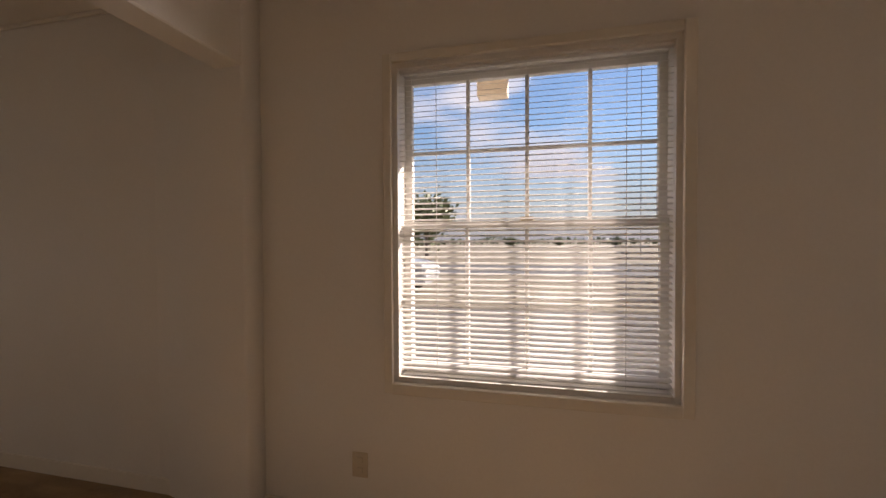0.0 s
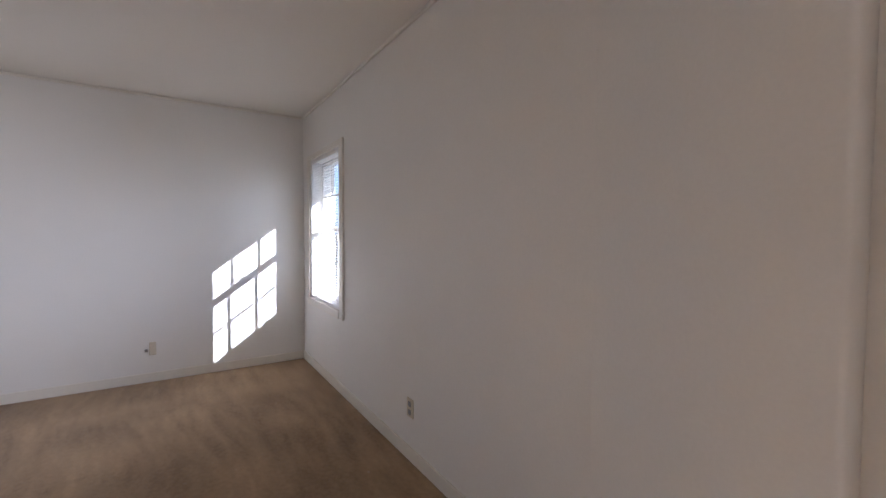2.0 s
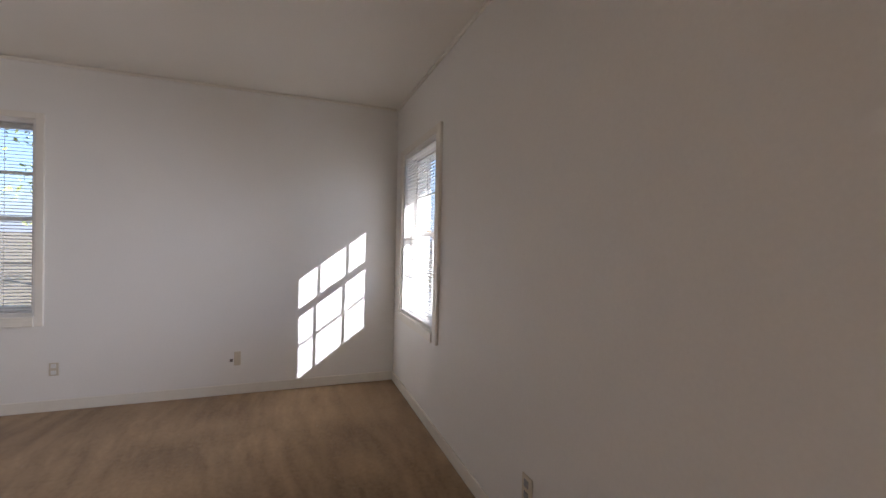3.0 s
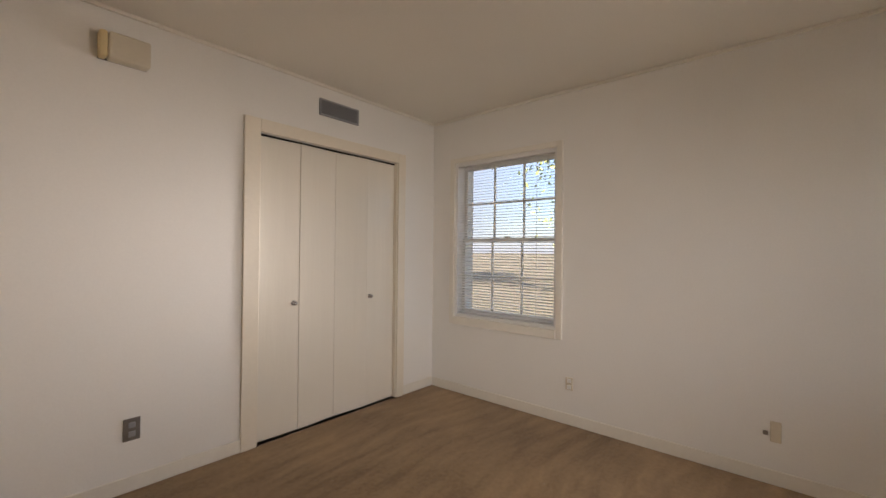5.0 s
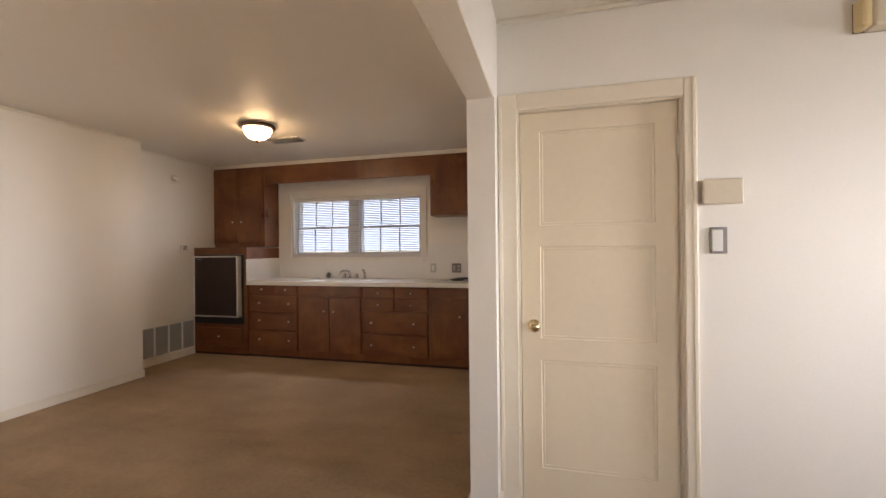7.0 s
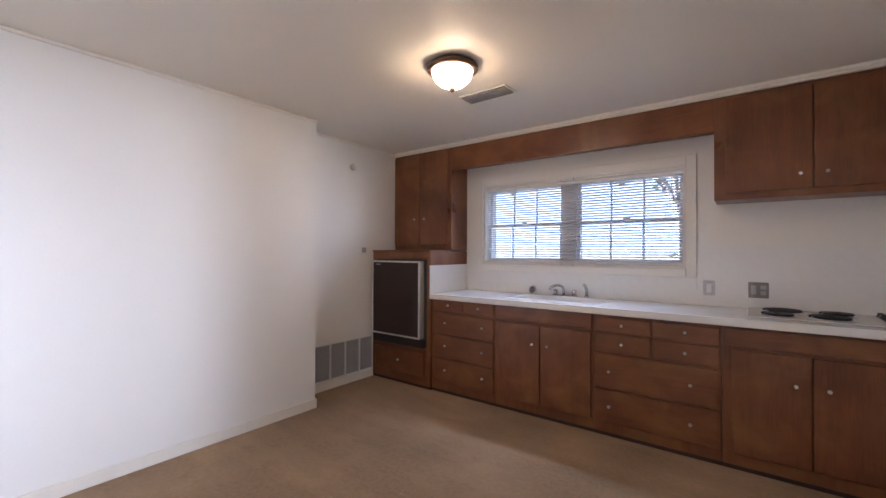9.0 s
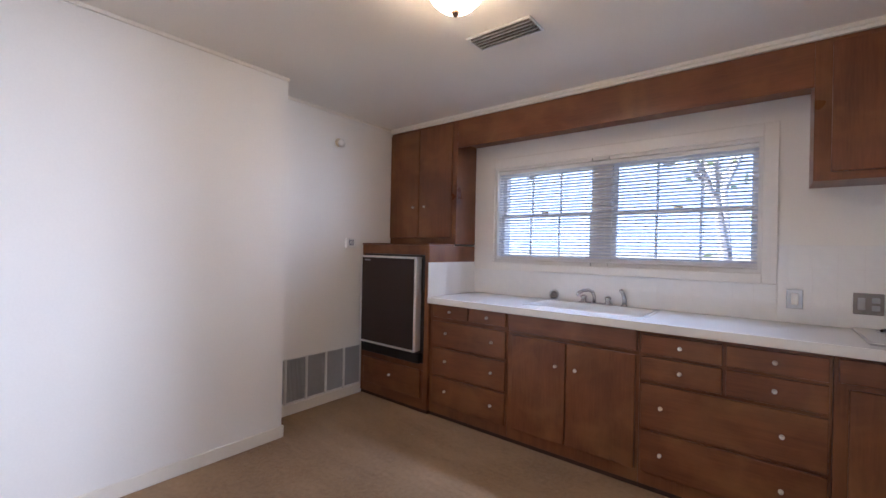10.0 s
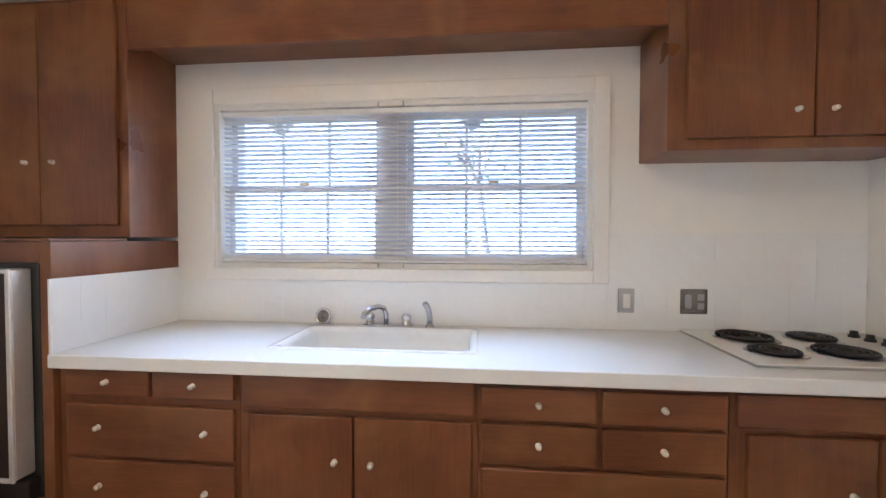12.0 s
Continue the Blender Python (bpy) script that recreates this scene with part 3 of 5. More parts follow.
# ---- windows ----
def window(name, axis, opening, face, out, cols, rows, casing, label, sill_deep=0.03, across=None, trim=None):
    """Double-hung sash window. axis 0: wall along x; out: +1 or -1, the way out of the room; casing: (left, right, below, above)."""
    a0, a1, z0, z1 = opening
    root = thing(name, ((a0 + a1) / 2, face, z0) if axis == 0 else (face, (a0 + a1) / 2, z0), label, "window", kind="structure")

    def b(n, a, d, z, m, parent=root, bevel=0.003, lab=""):
        dd = (face + out * d[0], face + out * d[1])
        return box(n, a if axis == 0 else dd, dd if axis == 0 else a, z, m, parent, bevel, lab)

    l, r, lo, hi = casing
    M = trim or M_TRIM
    if l:
        b("casing", (a0 - l, a0 - 0.002), (-0.020, -0.0005), (z0 - lo, z1 + hi), M)
    if r:
        b("casing", (a1 + 0.002, a1 + r), (-0.020, -0.0005), (z0 - lo, z1 + hi), M)
    span = across or (a0, a1)
    if across or (l and r):
        b("casing", (span[0] - 0.001, span[1] + 0.001), (-0.019, -0.0005), (z1 + 0.002, z1 + hi), M)
        b("window_sill", (span[0] - 0.001, span[1] + 0.001), (-sill_deep, -0.0005), (z0 - lo, z0 - 0.002), M)
    jw = 0.022
    for s in ((a0, a0 + jw), (a1 - jw, a1)):
        inner = 0.062 if (s[0] == a0 and not l) or (s[1] == a1 and not r) else 0.0
        b("window_frame", s, (inner, TH), (z0, z1), M_SASH, bevel=0.001)
    b("window_frame", (a0 + jw, a1 - jw), (0.0, TH), (z1 - jw, z1), M_SASH, bevel=0.001)
    b("window_frame", (a0 + jw, a1 - jw), (0.0, TH), (z0, z0 + jw), M_SASH, bevel=0.001)
    zm = (z0 + z1) / 2 - 0.005
    for d0, s0, s1 in ((0.105, zm - 0.016, z1 - jw), (0.075, z0 + jw, zm + 0.016)):
        sash = b("sash", (a0 + jw, a0 + jw + 0.034), (d0, d0 + 0.028), (s0, s1), M_SASH)
        b("stile", (a1 - jw - 0.034, a1 - jw), (d0, d0 + 0.028), (s0, s1), M_SASH, sash)
        ga, gb = a0 + jw + 0.034, a1 - jw - 0.034
        low = 0.032 if d0 > 0.1 else 0.05
        top = 0.036 if d0 > 0.1 else 0.032
        b("rail", (ga, gb), (d0, d0 + 0.028), (s0, s0 + low), M_SASH, sash)
        b("rail", (ga, gb), (d0, d0 + 0.028), (s1 - top, s1), M_SASH, sash)
        g0, g1 = s0 + low, s1 - top
        for i in range(1, cols):
            c = ga + (gb - ga) * i / cols
            b("muntin", (c - 0.008, c + 0.008), (d0 + 0.004, d0 + 0.024), (g0, g1), M_SASH, sash, 0.002)
        for i in range(1, rows):
            c = g0 + (g1 - g0) * i / rows
            b("muntin", (ga, gb), (d0 + 0.006, d0 + 0.022), (c - 0.008, c + 0.008), M_SASH, sash, 0.002)
        for i in range(cols):
            for j in range(rows):
                pa, pb = ga + (gb - ga) * i / cols, ga + (gb - ga) * (i + 1) / cols
                qa, qb = g0 + (g1 - g0) * j / rows, g0 + (g1 - g0) * (j + 1) / rows
                pane = b("pane", (pa + 0.001, pb - 0.001), (d0 + 0.012, d0 + 0.015), (qa + 0.001, qb - 0.001), M_GLASS, sash, 0)
                pane.visible_shadow = False
    b("sash_lock", ((a0 + a1) / 2 - 0.03, (a0 + a1) / 2 + 0.03), (0.080, 0.100), (zm + 0.016, zm + 0.032), M_BRASS, bevel=0.004)
    return root


SLAT = {}


def blind(axis, a0, a1, face, out, z0, z1, tilt, label, depth=0.035, material=None):
    """Open horizontal mini blind hung inside a window opening."""
    y = face + out * depth
    root = thing("window_blind", ((a0 + a1) / 2, y, z0) if axis == 0 else (y, (a0 + a1) / 2, z0), label, "blind", "window blinds")

    def b(n, a, d, z, m, bevel=0.003):
        dd = (y - d, y + d)
        return box(n, a if axis == 0 else dd, dd if axis == 0 else a, z, m, root, bevel)

    b("head_rail", (a0, a1), 0.014, (z1 - 0.028, z1), M_RAIL)
    b("bottom_rail", (a0 + 0.002, a1 - 0.002), 0.012, (z0, z0 + 0.014), M_RAIL)
    n = int((z1 - z0 - 0.05) / 0.0236)
    pitch = (z1 - z0 - 0.05) / n
    key = (axis, round(a1 - a0, 3), out, round(tilt, 3))
    if key not in SLAT:
        bm = bmesh.new()
        half, wide, c, s = (a1 - a0) / 2 - 0.003, 0.0125, math.cos(tilt), math.sin(tilt)
        rows = []
        for k in (-1, -0.4, 0.4, 1):
            d, h = k * wide, 0.0022 * (1 - k * k)
            dd, hh = out * (d * c - h * s), d * s + h * c
            rows.append([bm.verts.new((e, dd, hh) if axis == 0 else (dd, e, hh)) for e in (-half, half)])
        for u, w in zip(rows, rows[1:]):
            bm.faces.new((u[0], u[1], w[1], w[0]))
        me = bpy.data.meshes.new("slat")
        bm.to_mesh(me)
        bm.free()
        me.materials.append(material or M_SLAT)
        SLAT[key] = me
    for i in range(n):
        ob = new("slat", SLAT[key])
        ob.parent = root
        j = random.uniform(-0.0008, 0.0008)
        ob.location = (0, 0, 0.026 + (i + 0.5) * pitch + j)
        ob.rotation_euler = (0, random.uniform(-0.0012, 0.0012), 0) if axis == 0 else (random.uniform(-0.0012, 0.0012), 0, 0)
    for f in (0.16, 0.5, 0.84) if a1 - a0 > 1.0 else (0.18, 0.82):
        c = a0 + (a1 - a0) * f
        b("ladder_cord", (c - 0.0012, c + 0.0012), 0.0012, (z0 + 0.014, z1 - 0.028), M_SLAT, 0)
    return root


window("window_1", 0, W1, NY, 1, 4, 2, (0.040, 0.045, 0.05, 0.04), "double-hung sash window with sixteen panes and cream casing")
window("window_2", 0, W2, NY, 1, 3, 2, (0.075, 0.083, 0.07, 0.05), "double-hung sash window with twelve panes and cream casing")
window("window_3", 1, W3, WX, -1, 3, 2, (0.055, 0.050, 0.070, 0.045), "double-hung sash window with twelve panes facing the yard")
WM = 0.895
window("window_4", 0, (WM + 0.045, W4[1], W4[2], W4[3]), KY, -1, 3, 1, (0.0, 0.055, 0.065, 0.085), "kitchen sash window of a pair above the sink", across=(W4[0], W4[1]), trim=M_TRIM_WHITE)
window("window_5", 0, (W4[0], WM - 0.045, W4[2], W4[3]), KY, -1, 3, 1, (0.075, 0.0, 0.065, 0.085), "kitchen sash window of a pair beside the cooktop", trim=M_TRIM_WHITE)
structure(boxes("mullion", [((WM - 0.045, WM + 0.045), (KY - TH, KY - 0.062), (W4[2], W4[3])), ((WM - 0.060, WM + 0.060), (KY - 0.062, KY - 0.0012), (W4[3] - 0.0215, W4[3])),
                             ((WM - 0.060, WM + 0.060), (KY - 0.062, KY - 0.0012), (W4[2], W4[2] + 0.0225))], M_SASH), "painted post between the two kitchen windows", "mullion")
blind(0, W1[0] + 0.006, W1[1] - 0.006, NY, 1, W1[2] + 0.012, W1[3] - 0.004, radians(22), "open white mini blind in the wide sash window")
blind(0, W2[0] + 0.006, W2[1] - 0.006, NY, 1, W2[2] + 0.012, W2[3] - 0.004, radians(11), "open white mini blind striped with sunlight", depth=0.022)
blind(1, W3[0] + 0.006, W3[1] - 0.006, WX, -1, W3[2] + 0.012, W3[3] - 0.004, radians(17), "open white mini blind beside the closet", depth=0.019)
blind(0, W4[0] + 0.006, W4[1] - 0.006, KY, -1, W4[2] + 0.026, W4[3] - 0.024, radians(-25), "wide open grey-white mini blind across both kitchen windows", material=M_SLAT_GREY)


# ---- doors ----
def knob(x, y, z, parent, size=0.026, way=1, material=None, label="", axis=(0, 1, 0)):
    d = Vector(axis) * way
    bm = lathe([(size * 1.15, 0.0), (size * 1.15, 0.004), (size * 0.45, 0.006), (size * 0.42, size * 0.95), (size * 0.95, size * 1.15), (size, size * 1.5), (size * 0.8, size * 1.85), (0, size * 1.95)], (x, y, z), d, 20)
    return part("door_handle" if size > 0.02 else "knob", bm, material or M_BRASS, parent, label, True)


def panel_door():
    x0, x1, _, z1 = DOOR
    y = SY - 0.028
    root = thing("door_1", ((x0 + x1) / 2, y, 0), "closed cream painted three-panel interior door", "door", kind="structure")
    pl, pr = -2.185, -1.640
    for a, b in ((x0 + 0.016, pl), (pr, x1 - 0.016)):
        box("stile", (a, b), (y - 0.035, y), (0.006, z1 - 0.012), M_DOOR, root, 0)
    for a, b in ((0.006, 0.20), (0.757, 0.868), (1.343, 1.451), (1.936, z1 - 0.012)):
        box("rail", (pl, pr), (y - 0.035, y), (a, b), M_DOOR, root, 0)
    for a, b in ((0.20, 0.757), (0.868, 1.343), (1.451, 1.936)):
        # sunk panel with a sloping moulding round it
        bm = bmesh.new()
        rings = [[bm.verts.new((px, y - dy, pz)) for px, pz in ((pl + i, a + i), (pr - i, a + i), (pr - i, b - i), (pl + i, b - i))]
                 for i, dy in ((0.0, 0.0003), (0.004, 0.0055), (0.014, 0.0045), (0.018, 0.0065))]
        for u, w in zip(rings, rings[1:]):
            for k in range(4):
                bm.faces.new((u[k], u[(k + 1) % 4], w[(k + 1) % 4], w[k]))
        bm.faces.new(rings[-1])
        part("panel", bm, M_DOOR, root)
    box("backing", (x0 + 0.02, x1 - 0.02), (y - 0.040, y - 0.0355), (0.02, z1 - 0.02), M_DARK, root, 0)
    knob(-1.607, y, 0.934, root, 0.028)
    for a, b in ((x0 - 0.0, x0 + 0.012), (x1 - 0.012, x1)):
        box("jamb", (a, b), (SY - 0.118, SY - 0.002), (0, z1), M_CASING, root, 0.001)
    box("jamb", (x0 + 0.012, x1 - 0.012), (SY - 0.118, SY - 0.002), (z1 - 0.009, z1), M_CASING, root, 0.001)
    for a, b in ((x0 - 0.056, x0 + 0.002), (x1 - 0.002, x1 + 0.0965)):
        box("casing", (a, b), (SY + 0.0005, SY + 0.02), (0, z1 + 0.083), M_CASING, root, 0.006, segs=3)
        box("casing_edge", (a + 0.006, a + 0.022) if a < x0 else (b - 0.022, b - 0.006), (SY + 0.0198, SY + 0.0235), (0, z1 + 0.077), M_CASING, root, 0.0017)
    box("casing", (x0 + 0.002, x1 - 0.002), (SY + 0.0005, SY + 0.0199), (z1 - 0.002, z1 + 0.083), M_CASING, root, 0.006, segs=3)
    for z in (0.25, 1.05, 1.82):
        part("hinge", add_cyl(bmesh.new(), (x0 + 0.014, y + 0.006, z - 0.045), (x0 + 0.014, y + 0.006, z + 0.045), 0.006), M_TRIM, root)


panel_door()


def closet():
    x0, x1, _, z1 = CLOSET
    y = SY - 0.035
    root = thing("closet_door", ((x0 + x1) / 2, y, 0), "closed pair of cream bifold closet doors", "closet door")
    w = (x1 - x0 - 0.012) / 4
    for i in range(4):
        a = x0 + 0.006 + i * w
        fold = 0.008 if i in (0, 3) else 0.012
        bm = add_box(bmesh.new(), (a + 0.0005, a + w - 0.0005), (y - 0.028, y), (0.006, z1 - 0.014), 0.002)
        lean = math.atan2(fold, w) * (1 if i % 2 == 0 else -1)
        pivot = Vector((a if i % 2 == 0 else a + w, y, 0))
        bmesh.ops.rotate(bm, verts=bm.verts, cent=pivot, matrix=Matrix.Rotation(lean, 3, "Z"))
        leaf = part("leaf", bm, M_CLOSET, root)
        if i in (0, 3):
            kx = -4.745 if i == 0 else -4.060
            off = (kx - pivot.x) * math.tan(lean)
            knob(kx, y + off, 0.91, leaf, 0.016, material=M_CHROME, label="small bright metal pull knob")
    box("track", (x0 + 0.004, x1 - 0.004), (y - 0.03, y + 0.004), (z1 - 0.012, z1 - 0.001), M_DARK, root, 0)
    trim = thing("closet_trim", (x0, SY, 0), "cream painted casing round the closet opening", "trim", kind="structure")
    for a, b in ((x0 - 0.085, x0 - 0.0), (x1, x1 + 0.105)):
        box("casing", (a, b), (SY + 0.0005, SY + 0.02), (0, z1 + 0.085), M_CASING, trim, 0.004, segs=2)
    box("casing", (x0, x1), (SY + 0.0005, SY + 0.019), (z1, z1 + 0.085), M_CASING, trim, 0.004, segs=2)
    for a, b in ((x0, x0 + 0.005), (x1 - 0.005, x1)):
        box("jamb", (a, b), (SY - 0.118, SY), (0, z1), M_CASING, trim, 0)


closet()


# ---- small fixtures ----
def plate(name, axis, a, z, face, way, w, h, label, category, faces, mat_plate, mat_face, group=""):
    """Wall plate: axis 0 on a wall along x; way: into the room; faces: list of (da, dz, width, height)."""
    root = thing(name, (a, face, z - h / 2) if axis == 0 else (face, a, z - h / 2), label, category, group)

    def b(n, c, d, zz, m, bevel):
        dd = (face + way * d[0], face + way * d[1])
        return box(n, c if axis == 0 else dd, dd if axis == 0 else c, zz, m, root, bevel)

    b("plate", (a - w / 2, a + w / 2), (0.0005, 0.007), (z - h / 2, z + h / 2), mat_plate, 0.003)
    for da, dz, fw, fh in faces:
        b("socket" if "outlet" in name else "toggle", (a + da - fw / 2, a + da + fw / 2), (0.0072, 0.012 if "outlet" in name else 0.016), (z + dz - fh / 2, z + dz + fh / 2), mat_face, 0.003)
    return root


DUPLEX = [(0, 0.024, 0.032, 0.030), (0, -0.024, 0.032, 0.030)]
plate("wall_outlet", 0, -3.124, 0.326, SY, 1, 0.076, 0.118, "steel outlet plate with dark sockets near the floor", "outlet", DUPLEX, M_DARKGREY, M_GREY, "wall outlets")
plate("wall_outlet", 1, -0.535, 0.306, WX, 1, 0.058, 0.094, "cream outlet plate low on the wall", "outlet", DUPLEX, M_CREAM, M_WHITE, "wall outlets")
plate("wall_outlet", 0, -3.150, 0.309, NY, -1, 0.074, 0.112, "cream outlet plate above the baseboard", "outlet", DUPLEX, M_CREAM, M_GREY, "wall outlets")
plate("wall_outlet", 0, -0.794, 0.286, NY, -1, 0.076, 0.115, "tan outlet plate under the wide window", "outlet", DUPLEX, M_CREAM, M_CREAM, "wall outlets")
plate("phone_jack", 1, 0.668, 0.295, WX, 1, 0.05, 0.115, "cream phone jack plate with a small dark plug", "jack", [(-0.045, -0.012, 0.024, 0.024)], M_CREAM, M_DARKGREY)
plate("light_switch", 0, -2.440, 1.362, SY, 1, 0.074, 0.122, "dark-edged light switch with pale cover beside the door", "switch", [(0.006, 0, 0.044, 0.100)], M_DARKGREY, M_WHITE)
plate("light_switch", 0, -0.243, 1.096, KY + 0.006, 1, 0.076, 0.114, "chrome switch plate on the tiled backsplash", "switch", [(0, 0, 0.034, 0.070)], M_STEEL, M_WHITE)
plate("wall_outlet", 0, -0.548, 1.096, KY + 0.006, 1, 0.120, 0.116, "double chrome outlet plate on the tiled backsplash", "outlet",
      [(0.028, 0, 0.030, 0.066), (-0.028, 0.021, 0.032, 0.029), (-0.028, -0.021, 0.032, 0.029)], M_DARKGREY, M_GRILLE)


def chime():
    root = thing("door_chime", (-3.06, SY, 2.236), "boxy cream door chime below the ceiling", "door chime")
    box("cover", (-3.168, -2.990), (SY + 0.004, SY + 0.078), (2.236, 2.372), M_CREAM, root, 0.012, segs=3)
    box("end_cap", (-2.989, -2.954), (SY + 0.004, SY + 0.074), (2.238, 2.370), M_YELLOW, root, 0.012, "aged yellow end cap", 3)
    box("base", (-3.165, -2.957), (SY + 0.0005, SY + 0.0038), (2.240, 2.368), M_DARKGREY, root, 0)


chime()


def wall_thermostat():
    root = thing("intercom_box", (-2.448, SY, 1.527), "flat cream plastic cover box beside the door", "cover box")
    box("cover", (-2.532, -2.368), (SY + 0.004, SY + 0.040), (1.527, 1.642), M_CREAM, root, 0.006, segs=2)
    box("base", (-2.528, -2.372), (SY + 0.0005, SY + 0.0038), (1.531, 1.638), M_DARKGREY, root, 0)
    root = thing("thermostat", (RX, -4.045, 1.355), "small white thermostat with a grey striped display", "thermostat")
    box("body", (RX - 0.028, RX - 0.0005), (-4.100, -3.995), (1.338, 1.424), M_WHITE, root, 0.005, segs=2)
    box("display", (RX - 0.030, RX - 0.0282), (-4.072, -4.018), (1.362, 1.414), M_SCREEN, root, 0)
    for k in range(3):
        box("mark", (RX - 0.0312, RX - 0.0301), (-4.068, -4.024), (1.374 + k * 0.012, 1.378 + k * 0.012), M_WHITE, root, 0)
    root = thing("door_bell", (RX, -3.905, 2.255), "small round cream bell high on the wall", "bell")
    part("base", lathe([(0.036, 0.0005), (0.036, 0.012), (0.02, 0.02)], (RX, -3.905, 2.262), (-1, 0, 0)), M_CREAM, root, smooth=True)
    part("gong", lathe([(0.012, 0.018), (0.03, 0.03), (0.034, 0.05), (0.02, 0.062), (0, 0.066)], (RX, -3.905, 2.252), (-1, 0, 0)), M_WHITE, root, smooth=True)


wall_thermostat()


def wall_vent():
    root = thing("wall_vent", (-4.405, SY, 2.287), "grey louvred air vent above the closet", "vent")
    x0, x1, z0, z1 = -4.584, -4.226, 2.287, 2.412
    box("backing", (x0 + 0.01, x1 - 0.01), (SY + 0.0005, SY + 0.003), (z0 + 0.01, z1 - 0.01), M_DARK, root, 0)
    for a, b, c, d in ((x0, x1, z0, z0 + 0.014), (x0, x1, z1 - 0.014, z1), (x0, x0 + 0.014, z0 + 0.014, z1 - 0.014), (x1 - 0.014, x1, z0 + 0.014, z1 - 0.014)):
        box("frame", (a, b), (SY + 0.0005, SY + 0.012), (c, d), M_GREY, root, 0.002)
    for i in range(9):
        z = z0 + 0.02 + i * 0.0107
        bm = add_box(bmesh.new(), (x0 + 0.014, x1 - 0.014), (SY + 0.002, SY + 0.011), (z - 0.0008, z + 0.0008))
        bmesh.ops.rotate(bm, verts=bm.verts, cent=(0, SY + 0.006, z), matrix=Matrix.Rotation(radians(38), 3, "X"))
        part("slat", bm, M_GREY, root)


wall_vent()


def return_grille():
    y0, y1, z0, z1 = -4.192, JY - 0.014, 0.090, 0.448
    root = thing("return_grille", (RX, (y0 + y1) / 2, z0), "grey return air grille with white dividing strips", "vent")
    box("backing", (RX - 0.003, RX - 0.0005), (y0, y1), (z0, z1), M_WHITE, root, 0)
    n = 5
    w = (y1 - y0) / n
    for i in range(n):
        a, b = y0 + i * w + 0.012, y0 + (i + 1) * w - 0.012
        p = box("panel", (RX - 0.006, RX - 0.0032), (a, b), (z0 + 0.012, z1 - 0.008), M_GRILLE, root, 0)
        k = 14
        for j in range(k):
            c = a + (b - a) * (j + 0.5) / k
            box("fin", (RX - 0.013, RX - 0.0062), (c - 0.0012, c + 0.0012), (z0 + 0.014, z1 - 0.010), M_GRILLE, p, 0)
    for i in range(n + 1):
        c = y0 + i * w
        box("divider", (RX - 0.016, RX - 0.0032), (max(c - 0.010, y0), min(c + 0.010, y1)), (z0, z1), M_WHITE, root, 0.002)


return_grille()


def ceiling_lamp():
    c = (0.955, -3.075, CZ)
    root = thing("ceiling_light", c, "lit flush ceiling light with bronze ring and glass bowl", "ceiling light")
    part("pan", lathe([(0.128, -0.0005), (0.148, -0.006), (0.158, -0.016), (0.159, -0.030), (0.148, -0.041), (0.130, -0.043), (0.120, -0.036)], c, seg=40), M_BRONZE, root, "bronze ring", True)
    part("shade", lathe([(0.124, -0.036), (0.123, -0.056), (0.109, -0.090), (0.078, -0.120), (0.043, -0.136), (0.010, -0.142), (0, -0.142)], c, seg=40), M_LAMP, root, "glowing frosted glass bowl", True)
    part("finial", lathe([(0.013, -0.139), (0.019, -0.147), (0.015, -0.158), (0.007, -0.167), (0, -0.170)], c, seg=16), M_BRONZE, root, "", True)


ceiling_lamp()


def ceiling_vent():
    x0, x1, y0, y1 = 0.825, 1.212, -3.675, -3.510
    root = thing("ceiling_vent", ((x0 + x1) / 2, (y0 + y1) / 2, CZ), "white louvred ceiling vent near the light", "vent")
    box("backing", (x0 + 0.01, x1 - 0.01), (y0 + 0.01, y1 - 0.01), (CZ - 0.003, CZ - 0.0005), M_DARKGREY, root, 0)
    for a, b, c, d in ((x0, x1, y0, y0 + 0.012), (x0, x1, y1 - 0.012, y1), (x0, x0 + 0.012, y0 + 0.012, y1 - 0.012), (x1 - 0.012, x1, y0 + 0.012, y1 - 0.012)):
        box("frame", (a, b), (c, d), (CZ - 0.013, CZ - 0.0005), M_ALU, root, 0.003)
    for i in range(5):
        y = y0 + 0.026 + i * 0.0285
        bm = bmesh.new()
        bend = [(0.012, -0.006), (0.004, -0.016), (-0.006, -0.024), (-0.018, -0.028)]
        top, low = ([[bm.verts.new((x, y - dy, CZ + dz - k)) for x in (x0 + 0.012, x1 - 0.012)] for dy, dz in bend] for k in (0.0, 0.0015))
        for u in (top, low):
            for p, q in zip(u, u[1:]):
                bm.faces.new((p[0], p[1], q[1], q[0]))
        for k in (0, -1):
            bm.faces.new((top[k][0], top[k][1], low[k][1], low[k][0]))
        part("slat", bm, M_ALU, root)


ceiling_vent()

# ---- kitchen ----
FY = -4.225          # face of the base cabinets
CT, CB = 0.955, 0.912    # countertop top and underside
FRONT = (FY + 0.0005, FY + 0.019)


def front(name, x, z, parent, knobs, upright=False):
    ob = box(name, x, FRONT, z, M_WOOD_V if upright else M_WOOD_H, parent, 0.005, segs=2)
    for kx, kz in knobs:
        knob(kx, FRONT[1], kz, ob, 0.0098, material=M_KNOB, label="small pale metal knob")
    return ob


